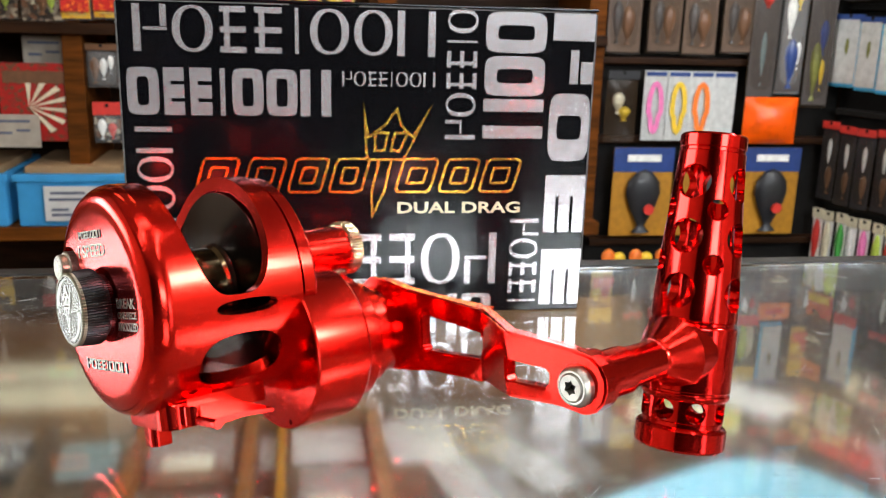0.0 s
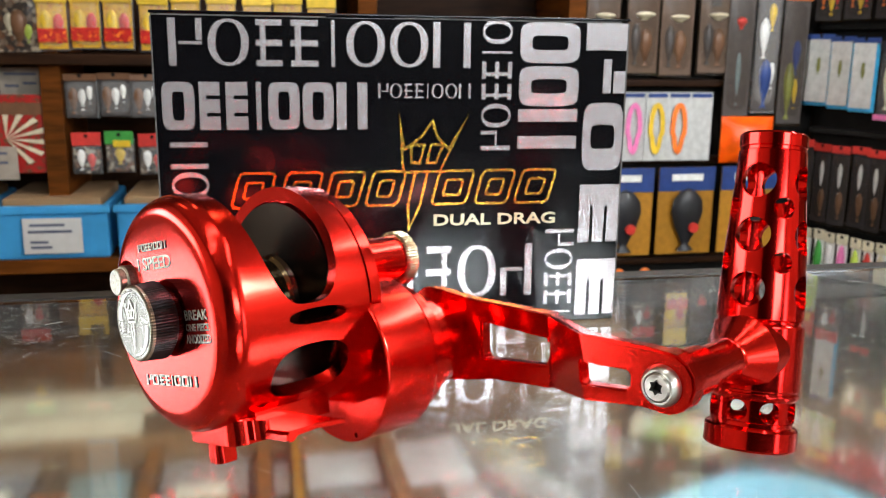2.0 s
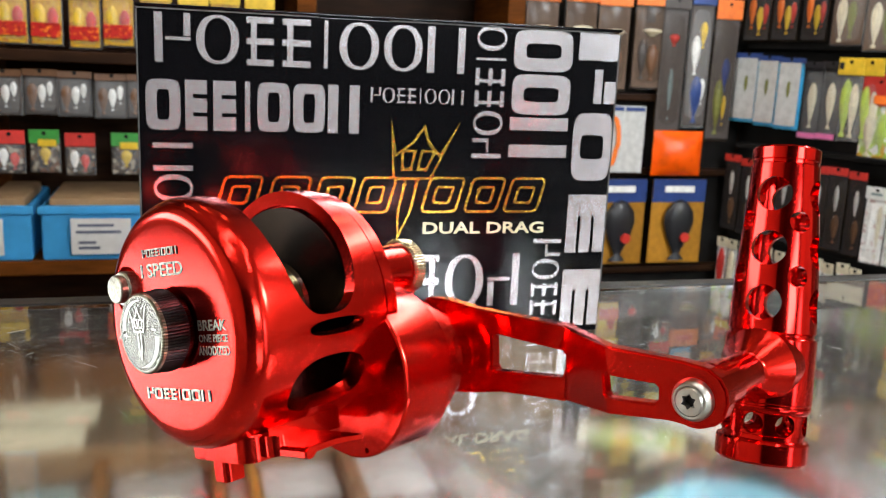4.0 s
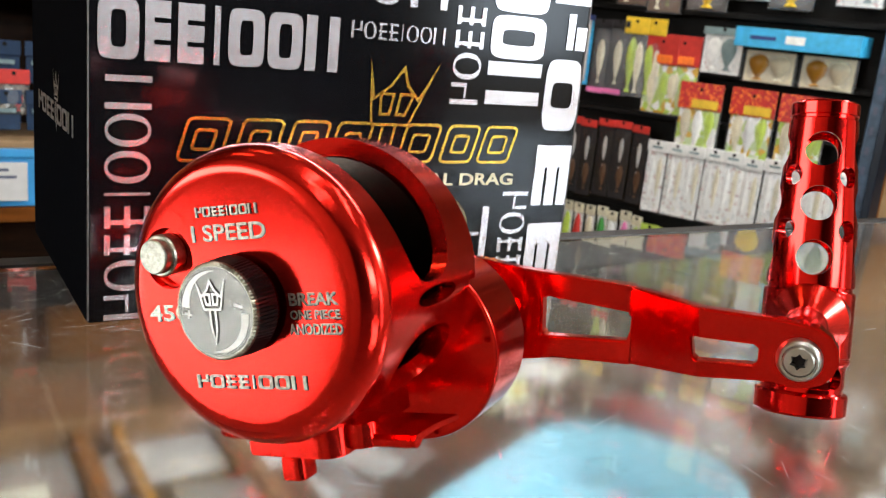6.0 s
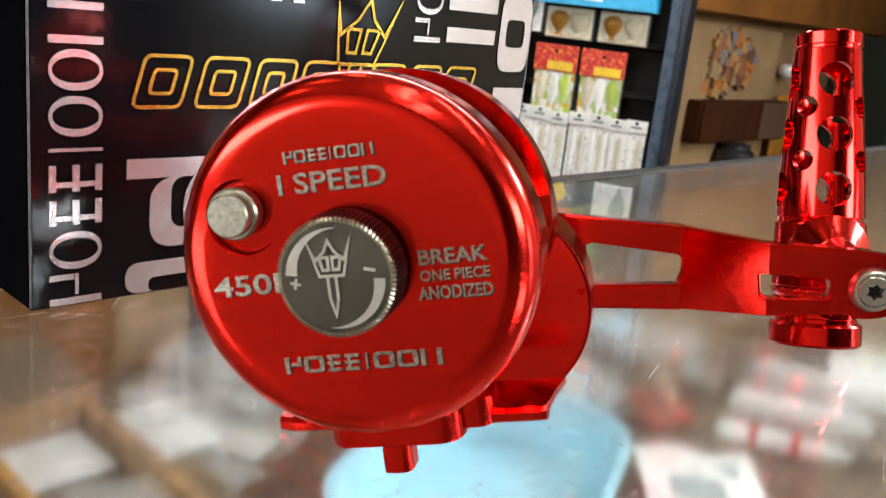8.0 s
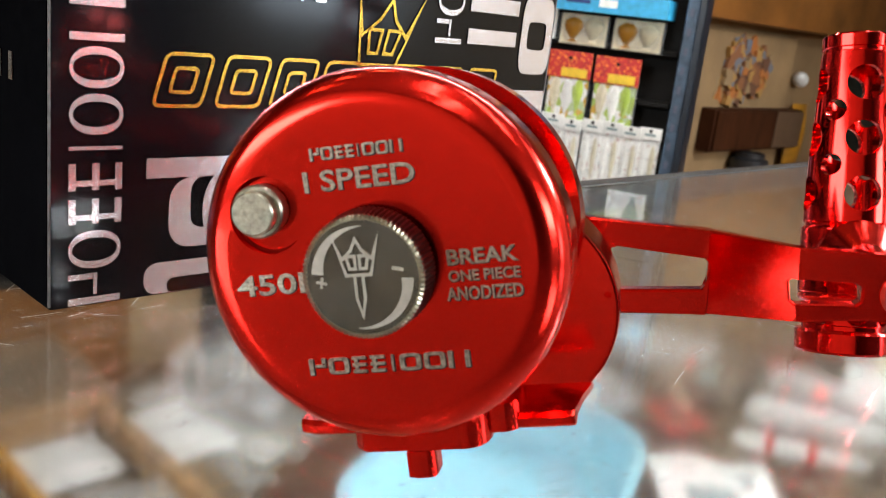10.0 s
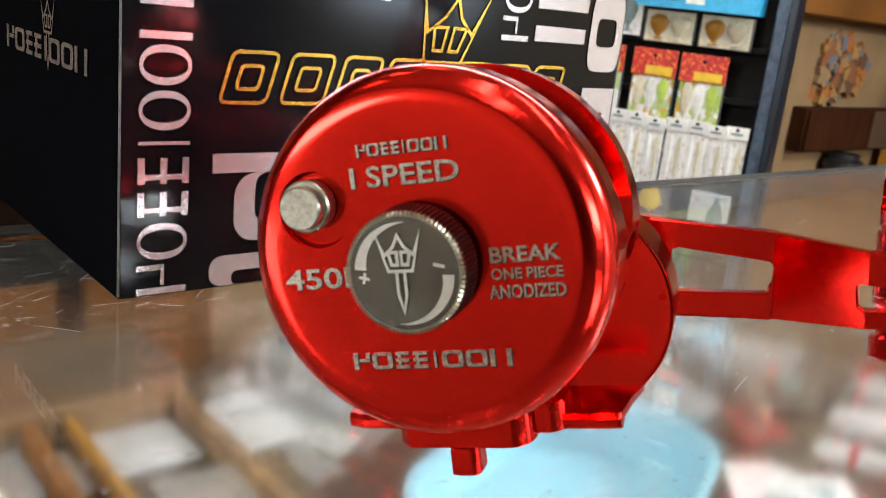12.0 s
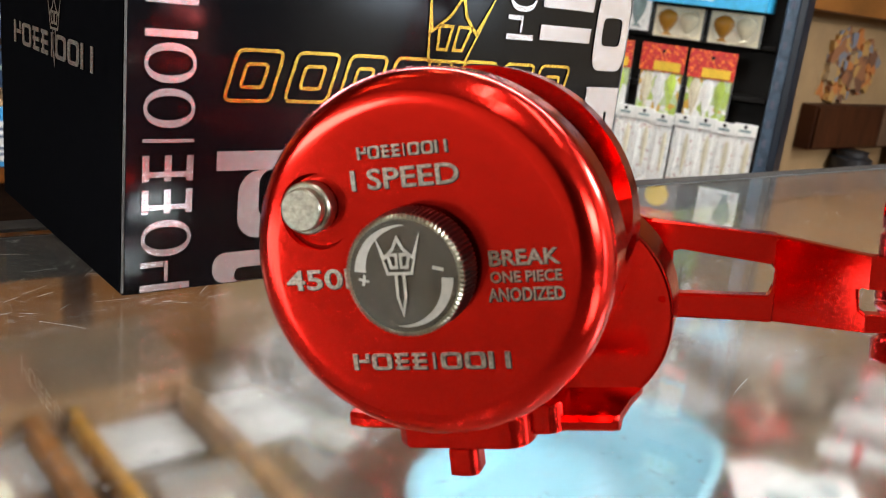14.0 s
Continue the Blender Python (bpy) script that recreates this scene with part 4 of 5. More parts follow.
part("grip_cap", lathe(mm([(0.3, 0), (0.3, 6.9), (3, 6.9), (3, 0)]), 48), DARK, reel, "dark end plug", m=grip_m)

# ---- shelves and goods round the counter ----
BACK_Y = 1.13


def pillow(w, h, bulge, nx=6, nz=8):
    """A filled pouch: flat seams at its rim, swelling between; hangs down from the origin."""
    bm = bmesh.new()
    sides = []
    for sgn in (-1, 1):
        rows = []
        for j in range(nz + 1):
            row = []
            for i in range(nx + 1):
                u, v = i / nx, j / nz
                b = bulge * (math.sin(math.pi * u) * math.sin(math.pi * v)) ** 0.6
                row.append(bm.verts.new(((u - 0.5) * w, sgn * (b + 0.0003), -v * h)))
            rows.append(row)
        for j in range(nz):
            for i in range(nx):
                bm.faces.new((rows[j][i], rows[j][i + 1], rows[j + 1][i + 1], rows[j + 1][i]))
        sides.append(rows)
    a, b = sides
    rim = lambda r: [r[0][i] for i in range(nx)] + [r[j][nx] for j in range(nz)] + [r[nz][i] for i in range(nx, 0, -1)] + [r[j][0] for j in range(nz, 0, -1)]
    ra, rb = rim(a), rim(b)
    for k in range(len(ra)):
        j = (k + 1) % len(ra)
        bm.faces.new((ra[k], ra[j], rb[j], rb[k]))
    return bm


def lure(length, girth, flat=0.6):
    """A slim fish-shaped lure hanging along z."""
    pr = [(0, 0), (0.06, 0.5), (0.2, 0.92), (0.38, 1.0), (0.6, 0.75), (0.82, 0.35), (0.9, 0.22), (1.0, 0.55), (1.0, 0)]
    bm = lathe([(h * length, r * girth) for h, r in pr], 12, pose(0, 0, 0, -90))
    for v in bm.verts:
        v.co.y *= flat
    return bm


def hang_pack(w, h, head, head_hue, film, lures, label, group, card=None, badge=None, back=None):
    """A header card over a clear pouch with what hangs in it; the origin is the middle of its top."""
    t = thing("lure_pack", pose(0, 0, 0), label, "lure pack", group)
    if head:
        part("header_card", box_bm((-w / 2, -0.0035, -head), (w / 2, -0.0012, 0), 0.0006, 1), HUES[head_hue], t, head_hue.replace("_busy", "") + " printed header card")
        part("hang_hole", lathe([(-0.0042, 0), (-0.0042, 0.003), (-0.0036, 0.003), (-0.0036, 0)], 14, Matrix.Translation((0, 0, -head * 0.25))), BLACK, t)
    if badge:
        hue, x, z, bw, bh = badge
        part("printed_badge", box_bm((x * w - bw * w / 2, -0.0046, -z * h - bh * h / 2), (x * w + bw * w / 2, -0.0038, -z * h + bh * h / 2), 0.0003, 1), HUES[hue], t)
    if card:
        part("backing_card", box_bm((-w * 0.46, 0.001, -h * 0.98), (w * 0.46, 0.002, -head), 0.0003, 1), HUES[card], t)
    if film:
        part("pouch", pillow(w, h - head * 0.6, 0.007), film, t, "glossy see-through pouch", m=Matrix.Translation((0, 0.0035, -head * 0.6)))
    for hue, x, z0, ln, g in lures:
        part("lure", lure(ln * h, g * w), HUES[hue], t, hue + " lure", m=Matrix.Translation((x * w, -0.0015 if not film else 0.002, -z0 * h)))
    return t


RACK_D = Vector((0.357, -0.934, 0))
RACK_TURN = -69.1
RACK_0 = Vector((1.0, 1.13, 0))


def on_back(x, z, y=BACK_Y, lean=0.0, turn=0.0):
    return pose(x, y, z, lean, 0, turn)


def on_rack(s, z, off=0.0, turn=0.0):
    p = RACK_0 + RACK_D * s + Vector((-0.934, -0.357, 0)) * off
    return pose(p.x, p.y, z, 0, 0, RACK_TURN + turn)


def row(proto, poses):
    """The first stays with the prototype, the rest are copies."""
    proto.matrix_world = poses[0]
    for p in poses[1:]:
        copy_thing(proto, p)


rnd = random.Random(7)
jit = lambda a: rnd.uniform(-a, a)

# wooden shelf unit along the back wall
unit = thing("shelf_unit", pose(0, 0, 0), "brown wooden wall shelving with crowded goods", "shelves")
part("back_board", box_bm((-1.1, 1.30, -0.949), (0.56, 1.315, 0.95)), DARKWOOD, unit)
for z0, z1, y0 in ((0.075, 0.092, 1.10), (-0.236, -0.214, 1.08), (-0.492, -0.47, 0.76), (-0.62, -0.60, 1.06), (0.33, 0.35, 1.10), (0.6, 0.62, 1.1)):
    part("shelf_plank", box_bm((-1.1, y0, z0), (0.56, 1.30, z1), 0.002), PLANK if z0 < 0 else DARKWOOD, unit)
for x in (-0.70, -0.276, 0.20, 0.545):
    part("upright", box_bm((x - 0.015, 1.115, -0.214), (x + 0.015, 1.30, 0.95), 0.002), WOOD, unit)
for x0, x1 in ((-0.45, -0.31), (-0.30, -0.16), (-0.145, -0.02), (-0.005, 0.06), (0.085, 0.196), (0.224, 0.37)):
    part("lower_door", box_bm((x0, 0.702, -0.94), (x1, 0.722, -0.25), 0.003), TIMBER, unit, "varnished brown cabinet door")
# added out of view to keep the side window's light off the bays
part("end_panel", box_bm((-0.93, 0.62, -0.949), (-0.905, 1.30, 0.95), 0.002), WOOD, unit, "unseen wooden panel added to stop the side window's light")
part("dark_carcass", box_bm((-0.46, 0.73, -0.949), (0.9, 0.75, -0.494)), DARKWOOD, unit)


# blue bins with paper tickets
def bin_box():
    t = thing("plastic_bin", pose(0, 0, 0), "blue plastic stock bin with a white paper ticket", "bin", "blue bins on the shelf")
    w, d, h = 0.162, 0.20, 0.082
    shell = box_bm((-w / 2, 0, 0), (w / 2, d, h), 0.004)
    inner = box_bm((-w / 2 + 0.005, 0.005, 0.005), (w / 2 - 0.005, d - 0.005, h + 0.05), 0.003)
    part("shell", carve(shell, [inner]), BLUEBIN, t)
    part("rim", box_bm((-w / 2 - 0.004, -0.005, h - 0.012), (w / 2 + 0.004, -0.0005, h), 0.0015), BLUEBIN, t)
    part("stock_carton", box_bm((-w / 2 + 0.01, 0.012, 0.006), (w / 2 - 0.01, d - 0.012, h * 1.12), 0.004), CARDBOARD, t, "brown cardboard carton in the bin")
    k = part("ticket", box_bm((-0.04, -0.0075, 0.010), (0.044, -0.0055, 0.064), 0.0005, 1), PAPER, t, "white handwritten paper ticket")
    for z, x0, x1 in ((0.052, -0.03, 0.02), (0.042, -0.033, 0.03), (0.026, -0.03, -0.005), (0.018, -0.03, 0.0)):
        part("ink_line", box_bm((x0, -0.0085, z), (x1, -0.0078, z + 0.004)), INK, k)
    return t


row(bin_box(), [on_back(x, -0.2138, 1.082) for x in (-0.283, -0.459, -0.64, -0.108, 0.067, 0.245, 0.43)])

# sunburst packets, tickets, and small packs in the left bays
burst = thing("printed_packet", on_back(-0.335, 0.031, 1.12), "red and white sunburst printed packet", "packet")
part("card", box_bm((-0.052, 0, -0.118), (0.052, 0.006, 0), 0.001), HUES["burst_busy"], burst)
for k in range(7):
    a0, a1 = radians(-60 + 24 * k), radians(-50 + 24 * k)
    w = plate(bmesh.new(), [(-0.01, -0.066), (-0.01 + 0.058 * math.cos(a0), -0.066 + 0.045 * math.sin(a0)), (-0.01 + 0.058 * math.cos(a1), -0.066 + 0.045 * math.sin(a1))], deep=0.0006)
    part("sun_ray", w, HUES["cream"], burst)
part("title_strip", box_bm((-0.045, -0.001, -0.03), (0.045, -0.0002, -0.012)), HUES["brown"], burst)
copy_thing(burst, on_back(-0.45, 0.031, 1.12))
copy_thing(burst, on_back(-0.57, 0.02, 1.12))
tick = thing("price_ticket", on_back(-0.362, -0.045, 1.105), "handwritten paper price ticket with painted shade", "ticket", "price tickets")
part("paper", box_bm((-0.034, 0, -0.05), (0.034, 0.0015, 0), 0.0004, 1), DIMPAPER, tick)
for z, x0, x1 in ((-0.012, -0.026, 0.02), (-0.03, -0.026, -0.006), (-0.026, 0.0, 0.02)):
    part("ink_line", box_bm((x0, -0.001, z), (x1, -0.0002, z + 0.004)), INK, tick)
copy_thing(tick, on_back(-0.325, 0.07, 1.16))
copy_thing(tick, on_back(-0.49, -0.04, 1.105))

yel = hang_pack(0.044, 0.098, 0.030, "yellow", CLEAR, (("yellow", -0.2, 0.4, 0.5, 0.2), ("red", 0.2, 0.45, 0.45, 0.18)), "small packet with yellow and red print", "yellow packets", badge=("red_busy", 0, 0.78, 0.9, 0.2), card="yellow_busy")
row(yel, [on_back(x + jit(0.004), 0.196 + jit(0.003), 1.10, turn=jit(6)) for x in (-0.262, -0.214, -0.168, -0.12, -0.074, -0.02, 0.03, 0.08, 0.13)])
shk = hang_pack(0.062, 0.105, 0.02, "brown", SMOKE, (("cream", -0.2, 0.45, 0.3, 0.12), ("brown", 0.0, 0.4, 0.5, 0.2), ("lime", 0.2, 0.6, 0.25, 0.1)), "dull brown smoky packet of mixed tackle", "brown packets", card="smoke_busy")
row(shk, [on_back(x + jit(0.004), 0.198 + jit(0.003), 1.10, turn=jit(6)) for x in (-0.312, -0.374, -0.44, -0.51)])
gry = hang_pack(0.048, 0.066, 0.010, "brown", CLEAR, (("brown", -0.25, 0.3, 0.6, 0.16), ("white", 0.02, 0.32, 0.5, 0.13), ("white", 0.25, 0.25, 0.42, 0.10)), "small clear packet of pale tackle on a dark card", "clear packets", card="smoke")
row(gry, [on_back(x + jit(0.004), 0.062 + jit(0.004), 1.12, turn=jit(8)) for x in (-0.235, -0.188, -0.14, -0.09, -0.04, 0.0, 0.05, -0.62, -0.66)])
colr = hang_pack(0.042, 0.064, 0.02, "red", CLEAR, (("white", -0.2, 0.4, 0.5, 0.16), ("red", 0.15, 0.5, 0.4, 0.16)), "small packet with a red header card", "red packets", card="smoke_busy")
row(colr, [on_back(x, -0.028 + jit(0.003), 1.12, turn=jit(6)) for x in (-0.232, -0.135, -0.02, 0.10)])
grn = hang_pack(0.042, 0.064, 0.02, "green", CLEAR, (("yellow", 0, 0.4, 0.4, 0.2),), "small packet with a green header card", "green packets", card="smoke_busy", badge=("yellow", 0.1, 0.3, 0.6, 0.16))
row(grn, [on_back(x, -0.026 + jit(0.003), 1.12, turn=jit(6)) for x in (-0.184, -0.07, 0.15)])
# blue packets, their print darkened to stand for the bay's shadow
blu = hang_pack(0.040, 0.058, 0.02, "navy", None, (), "small packet with blue print, the bay's shade painted in", "blue packets", card="navy", badge=("grey", 0, 0.5, 0.6, 0.1))
row(blu, [on_back(x, z, 1.12, turn=jit(6)) for x in (0.045, 0.09, 0.135, 0.24) for z in (0.012, -0.055)])

# cardboard box and clear boxes low behind the counter
solid("cardboard_box", box_bm((0.36, 0.92, -0.47), (0.59, 1.08, -0.33), 0.003), CARDBOARD, "plain brown cardboard box on the low shelf", "box")
clear_box = thing("plastic_case", pose(0.15, 0.93, -0.4699), "clear plastic clamshell case lying flat", "case", "clear cases")
part("base", box_bm((-0.045, -0.06, 0), (0.045, 0.06, 0.012), 0.004), CLEAR, clear_box)
part("dome", box_bm((-0.04, -0.055, 0.0122), (0.04, 0.055, 0.032), 0.009, 3), CLEAR, clear_box)
part("paper_insert", box_bm((-0.038, -0.052, 0.0018), (0.038, 0.052, 0.003)), PAPER, clear_box)
for x, y, t in ((0.26, 0.86, 8), (0.06, 0.84, -5), (0.33, 0.78, 20), (0.43, 0.79, 12), (0.20, 0.77, -14), (-0.08, 0.90, 3), (-0.2, 0.92, -10)):
    copy_thing(clear_box, pose(x, y, -0.4669, 0, 0, t))
clear_box.matrix_world = pose(0.15, 0.95, -0.4669)
sheet = solid("paper_sheet", box_bm((-0.10, -0.07, 0), (0.10, 0.07, 0.0022), 0.0006, 1), PAPER, "white paper sheet under clear plastic cases", "paper", m=pose(0.14, 0.86, -0.4698, 0, 0, 4), group="paper sheets")
copy_thing(sheet, pose(0.37, 0.80, -0.4698, 0, 0, -9))

# black pegboard at the right of the back wall
peg = thing("pegboard", pose(0, 0, 0), "black pegboard hung with tackle packets", "pegboard")
part("board", box_bm((0.565, 1.165, -0.949), (1.02, 1.18, 0.95)), BLACK, peg)
for z in (0.262, 0.046, -0.088, -0.27):
    part("rail", box_bm((0.565, 1.14, z), (1.0, 1.164, z + 0.012), 0.002), DARKWOOD, peg)
brn = hang_pack(0.062, 0.175, 0.032, "orange", SMOKE, (("cream", 0.05, 0.40, 0.08, 0.3), ("brown", 0.1, 0.55, 0.36, 0.2), ("smoke", -0.2, 0.5, 0.4, 0.16)), "long brown smoky packet of soft lures", "smoky packets", card="tan", badge=("red", 0, 0.09, 0.6, 0.05))
row(brn, [on_back(x + jit(0.004), 0.238 + jit(0.004), 1.13, turn=jit(5)) for x in (0.60, 0.665, 0.732, 0.798)])
lng = hang_pack(0.05, 0.235, 0.02, "smoke", SMOKE, (("red", 0, 0.26, 0.09, 0.2), ("grey", 0.0, 0.5, 0.4, 0.1)), "tall grey smoky packet with one red bead", "tall packets", card="smoke")
mixed = hang_pack(0.046, 0.235, 0.02, "blue", CLEAR, (("white", -0.15, 0.3, 0.3, 0.2), ("yellow", 0.12, 0.2, 0.2, 0.16), ("blue", 0.0, 0.6, 0.36, 0.26), ("white", 0.25, 0.62, 0.2, 0.12)), "tall clear packet of blue and white lures", "tall packets", card="smoke")
olive = hang_pack(0.05, 0.25, 0.034, "orange", SMOKE, (("blue", 0.1, 0.4, 0.24, 0.16), ("olive", -0.1, 0.55, 0.4, 0.2), ("yellow", 0.15, 0.66, 0.22, 0.1)), "tall packet of olive lures with an orange header", "tall packets", card="smoke")
for t, x, z in ((lng, 0.846, 0.226), (mixed, 0.898, 0.236), (olive, 0.95, 0.228)):
    t.matrix_world = on_back(x, z, 1.125, turn=jit(5))


def loop_card(hue):
    t = thing("loop_lure_card", pose(0, 0, 0), "white card with a looped " + hue + " skirt lure", "lure card", "loop lure cards")
    part("card", box_bm((-0.0205, 0, -0.118), (0.0205, 0.002, 0), 0.0006, 1), HUES["pale"], t)
    if hue != "cream":
        lp = bmesh.new()
        n = 22
        pts = [(0.011 * math.sin(2 * math.pi * k / n) * (1.0 if math.cos(2 * math.pi * k / n) > -0.2 else 0.7), -0.062 + 0.04 * math.cos(2 * math.pi * k / n)) for k in range(n)]
        stroke(lp, pts, 0.0085, 0.003, closed=True)
        part("loop", lp, HUES[hue], t, hue + " rubber loop", m=Matrix.Translation((0, -0.0005, 0)))
    part("header_print", box_bm((-0.018, -0.001, -0.009), (0.018, -0.0002, -0.002)), HUES["blue"], t)
    return t


for hue, x in (("pink", 0.658), ("yellow", 0.700), ("orange", 0.741), ("cream", 0.782)):
    loop_card(hue).matrix_world = on_back(x, 0.037, 1.125, turn=jit(4))
drk = hang_pack(0.055, 0.12, 0.014, "black", SMOKE, (("cream", -0.1, 0.3, 0.3, 0.2), ("yellow", 0.1, 0.5, 0.2, 0.2)), "dark packet with pale jig heads", "dark packets")
row(drk, [on_back(0.60, 0.036, 1.125)])
orange_bag = thing("orange_bag", on_back(0.866, -0.004, 1.115), "crinkled bright orange plastic bag of floats", "bag")
part("pouch", pillow(0.098, 0.08, 0.02, 10, 10), material("orange_film", (1.0, 0.11, 0.002), 0.35, 0.0, 0.2, 40, 0.5, 120), orange_bag)


def tool_card():
    t = thing("tool_card", pose(0, 0, 0), "yellow and blue blister card with a black tool", "blister card", "yellow tool cards")
    part("card", box_bm((-0.054, 0, -0.156), (0.054, 0.002, 0), 0.001), HUES["ochre"], t)
    part("header", box_bm((-0.054, -0.0014, -0.042), (0.054, -0.0004, 0)), HUES["blue"], t, "blue printed header")
    part("label_strip", box_bm((-0.03, -0.0028, -0.024), (0.03, -0.0017, -0.012)), HUES["white"], t)
    part("tool_handle", lure(0.112, 0.031, 0.4), HUES["black"], t, "black rubber handle", m=Matrix.Translation((0, -0.008, -0.036)))
    part("tool_button", lathe([(-0.004, 0), (-0.004, 0.009), (0.004, 0.009), (0.004, 0)], 16), HUES["red"], t, "red button", m=Matrix.Translation((0.008, -0.018, -0.105)))
    return t


row(tool_card(), [on_back(x, -0.093 + jit(0.002), 1.125, turn=jit(3)) for x in (0.648, 0.765, 0.885)])
oran = hang_pack(0.05, 0.06, 0.0, "orange", None, (("orange", -0.2, 0.1, 0.7, 0.25), ("yellow", 0.2, 0.2, 0.6, 0.25)), "bundle of orange soft lures", "orange lures")
row(oran, [on_back(x, -0.262, 1.11, turn=jit(15)) for x in (0.60, 0.65, 0.70)])

# the side rack
rack = thing("wall_rack", pose(0, 0, 0), "dark wall rack hung with rows of lure packets", "rack")
part("back_board", box_bm((-0.02, 0.03, -0.949), (0.615, 0.045, 0.95)), BLACK, rack, m=on_rack(0, 0))
for z in (0.30, 0.150, 0.052, -0.030, -0.195):
    part("rail", box_bm((-0.01, 0.008, z - 0.004), (0.60, 0.029, z + 0.006), 0.002), BLACK, rack, m=on_rack(0, 0))
post = thing("rack_post", on_rack(0.618, 0), "navy blue painted steel corner post with slots", "post")
part("upright", box_bm((-0.012, -0.02, -0.949), (0.008, 0.03, 0.95), 0.003), STEELBLUE, post, "scuffed steel-blue slotted face")
part("side_flange", box_bm((0.0082, -0.028, -0.949), (0.020, 0.03, 0.95), 0.002), NAVY, post)
slot = box_bm((-0.003, -0.0206, -0.006), (0.003, -0.0201, 0.006))
slot_mesh = mesh_of("slot", slot, INK)
for k in range(18):
    part("slot", slot_mesh, None, post, m=Matrix.Translation((-0.003, 0, -0.24 + 0.03 * k)))

bw = hang_pack(0.050, 0.125, 0.010, "blue", None, (("olive", 0, 0.22, 0.6, 0.13),), "white blue-edged card with an olive lure", "blue-edged packets", card="sky", badge=("pale", 0, 0.50, 0.80, 0.86))
row(bw, [on_rack(s, 0.135 + jit(0.004), 0.01, jit(10)) for s in (-0.03, 0.012, 0.055, 0.098)])
pk = hang_pack(0.04, 0.13, 0.012, "black", CLEAR, (("cream", 0, 0.25, 0.6, 0.22),), "dark packet with a pale lure and pink edge", "pink lure packets", card="black", badge=("pink", 0, 0.95, 0.9, 0.07))
row(pk, [on_rack(s, 0.13 + jit(0.004), 0.01, jit(8)) for s in (0.142, 0.176)])
lim = hang_pack(0.045, 0.135, 0.028, "yellow", CLEAR, (("lime", -0.12, 0.25, 0.7, 0.22), ("cream", 0.2, 0.3, 0.65, 0.18)), "packet of lime lures with a yellow header", "lime lure packets")
row(lim, [on_rack(s, 0.135, 0.012, jit(8)) for s in (0.208, 0.243)])
rdp = hang_pack(0.062, 0.135, 0.05, "red", CLEAR, (("cream", -0.2, 0.42, 0.55, 0.18), ("lime", 0.15, 0.45, 0.5, 0.16)), "packet of pale lures with a red header", "red-headed packets", card="lime_busy", badge=("orange", 0.1, 0.3, 0.5, 0.1))
row(rdp, [on_rack(s, 0.115 + jit(0.004), 0.012, jit(8)) for s in (0.262, 0.30)])
dk = hang_pack(0.034, 0.142, 0.013, "red", SMOKE, (("white", 0, 0.2, 0.4, 0.14), ("brown", 0.1, 0.55, 0.35, 0.2)), "narrow dark packet with a red header", "narrow dark packets", card="black")
row(dk, [on_rack(0.005 + 0.0345 * k + jit(0.003), -0.048 + jit(0.004), 0.01, jit(8)) for k in range(8)])
SCALES = ("red", "cream", "green", "white", "pink", "lime", "white", "red", "mint", "cream", "white", "pink")
for n, hue in enumerate(SCALES[:6]):
    sl = hang_pack(0.021, 0.115, 0.018, "cream", None, ((hue, 0, 0.16, 0.82, 0.36),), "slim white card with a " + hue + " stick lure", "stick lures", card="white")
    row(sl, [on_rack(0.0 + 0.024 * (n + 6 * k) + jit(0.002), -0.204 + jit(0.003), 0.012, jit(8)) for k in range(2)])
redy = hang_pack(0.074, 0.115, 0.044, "red_busy", CLEAR, (("cream", -0.28, 0.36, 0.6, 0.13), ("white", 0.0, 0.38, 0.6, 0.13), ("lime", 0.26, 0.36, 0.55, 0.12)), "packet of pale soft lures, red and yellow header", "red and yellow packets", card="lime_busy", badge=("yellow", 0.12, 0.30, 0.6, 0.13))
row(redy, [on_rack(s, 0.038 + jit(0.002), 0.014, jit(4)) for s in (0.343, 0.432, 0.512)])
wh = hang_pack(0.036, 0.128, 0.020, "white", CLEAR, (("white", -0.2, 0.18, 0.75, 0.16), ("cream", 0.2, 0.2, 0.7, 0.14)), "narrow clear packet of white lures", "white packets", card="white_busy", badge=("grey", 0, 0.09, 0.5, 0.03))
row(wh, [on_rack(0.283 + 0.0335 * k + jit(0.002), -0.068 + jit(0.003), 0.014, jit(6)) for k in range(10)])
row(hang_pack(0.034, 0.12, 0.018, "lime", CLEAR, (("lime", 0, 0.2, 0.7, 0.3), ("sky", 0.2, 0.3, 0.5, 0.14)), "narrow clear packet of lime lures", "lime packets", card="lime_busy"),
    [on_rack(0.29 + 0.036 * k, -0.215 + jit(0.003), 0.014, jit(6)) for k in range(9)])
slv = hang_pack(0.07, 0.075, 0.012, "grey", CLEAR, (("white", -0.2, 0.2, 0.7, 0.2), ("grey", 0.15, 0.2, 0.7, 0.2)), "crinkled silver packet of small lures", "silver packets", card="white_busy")
row(slv, [on_rack(0.365, 0.13, 0.014), on_rack(0.395, 0.25, 0.014), on_rack(0.56, 0.25, 0.014)])
row(hang_pack(0.05, 0.11, 0.02, "brown", SMOKE, (("orange", -0.2, 0.3, 0.5, 0.14), ("yellow", 0.1, 0.45, 0.45, 0.14), ("red", 0.3, 0.4, 0.4, 0.12)), "dark packet of orange and yellow lures", "dark lure packets", card="black"),
    [on_rack(s, 0.27 + jit(0.01), 0.014, jit(6)) for s in (0.02, 0.075, 0.13)])
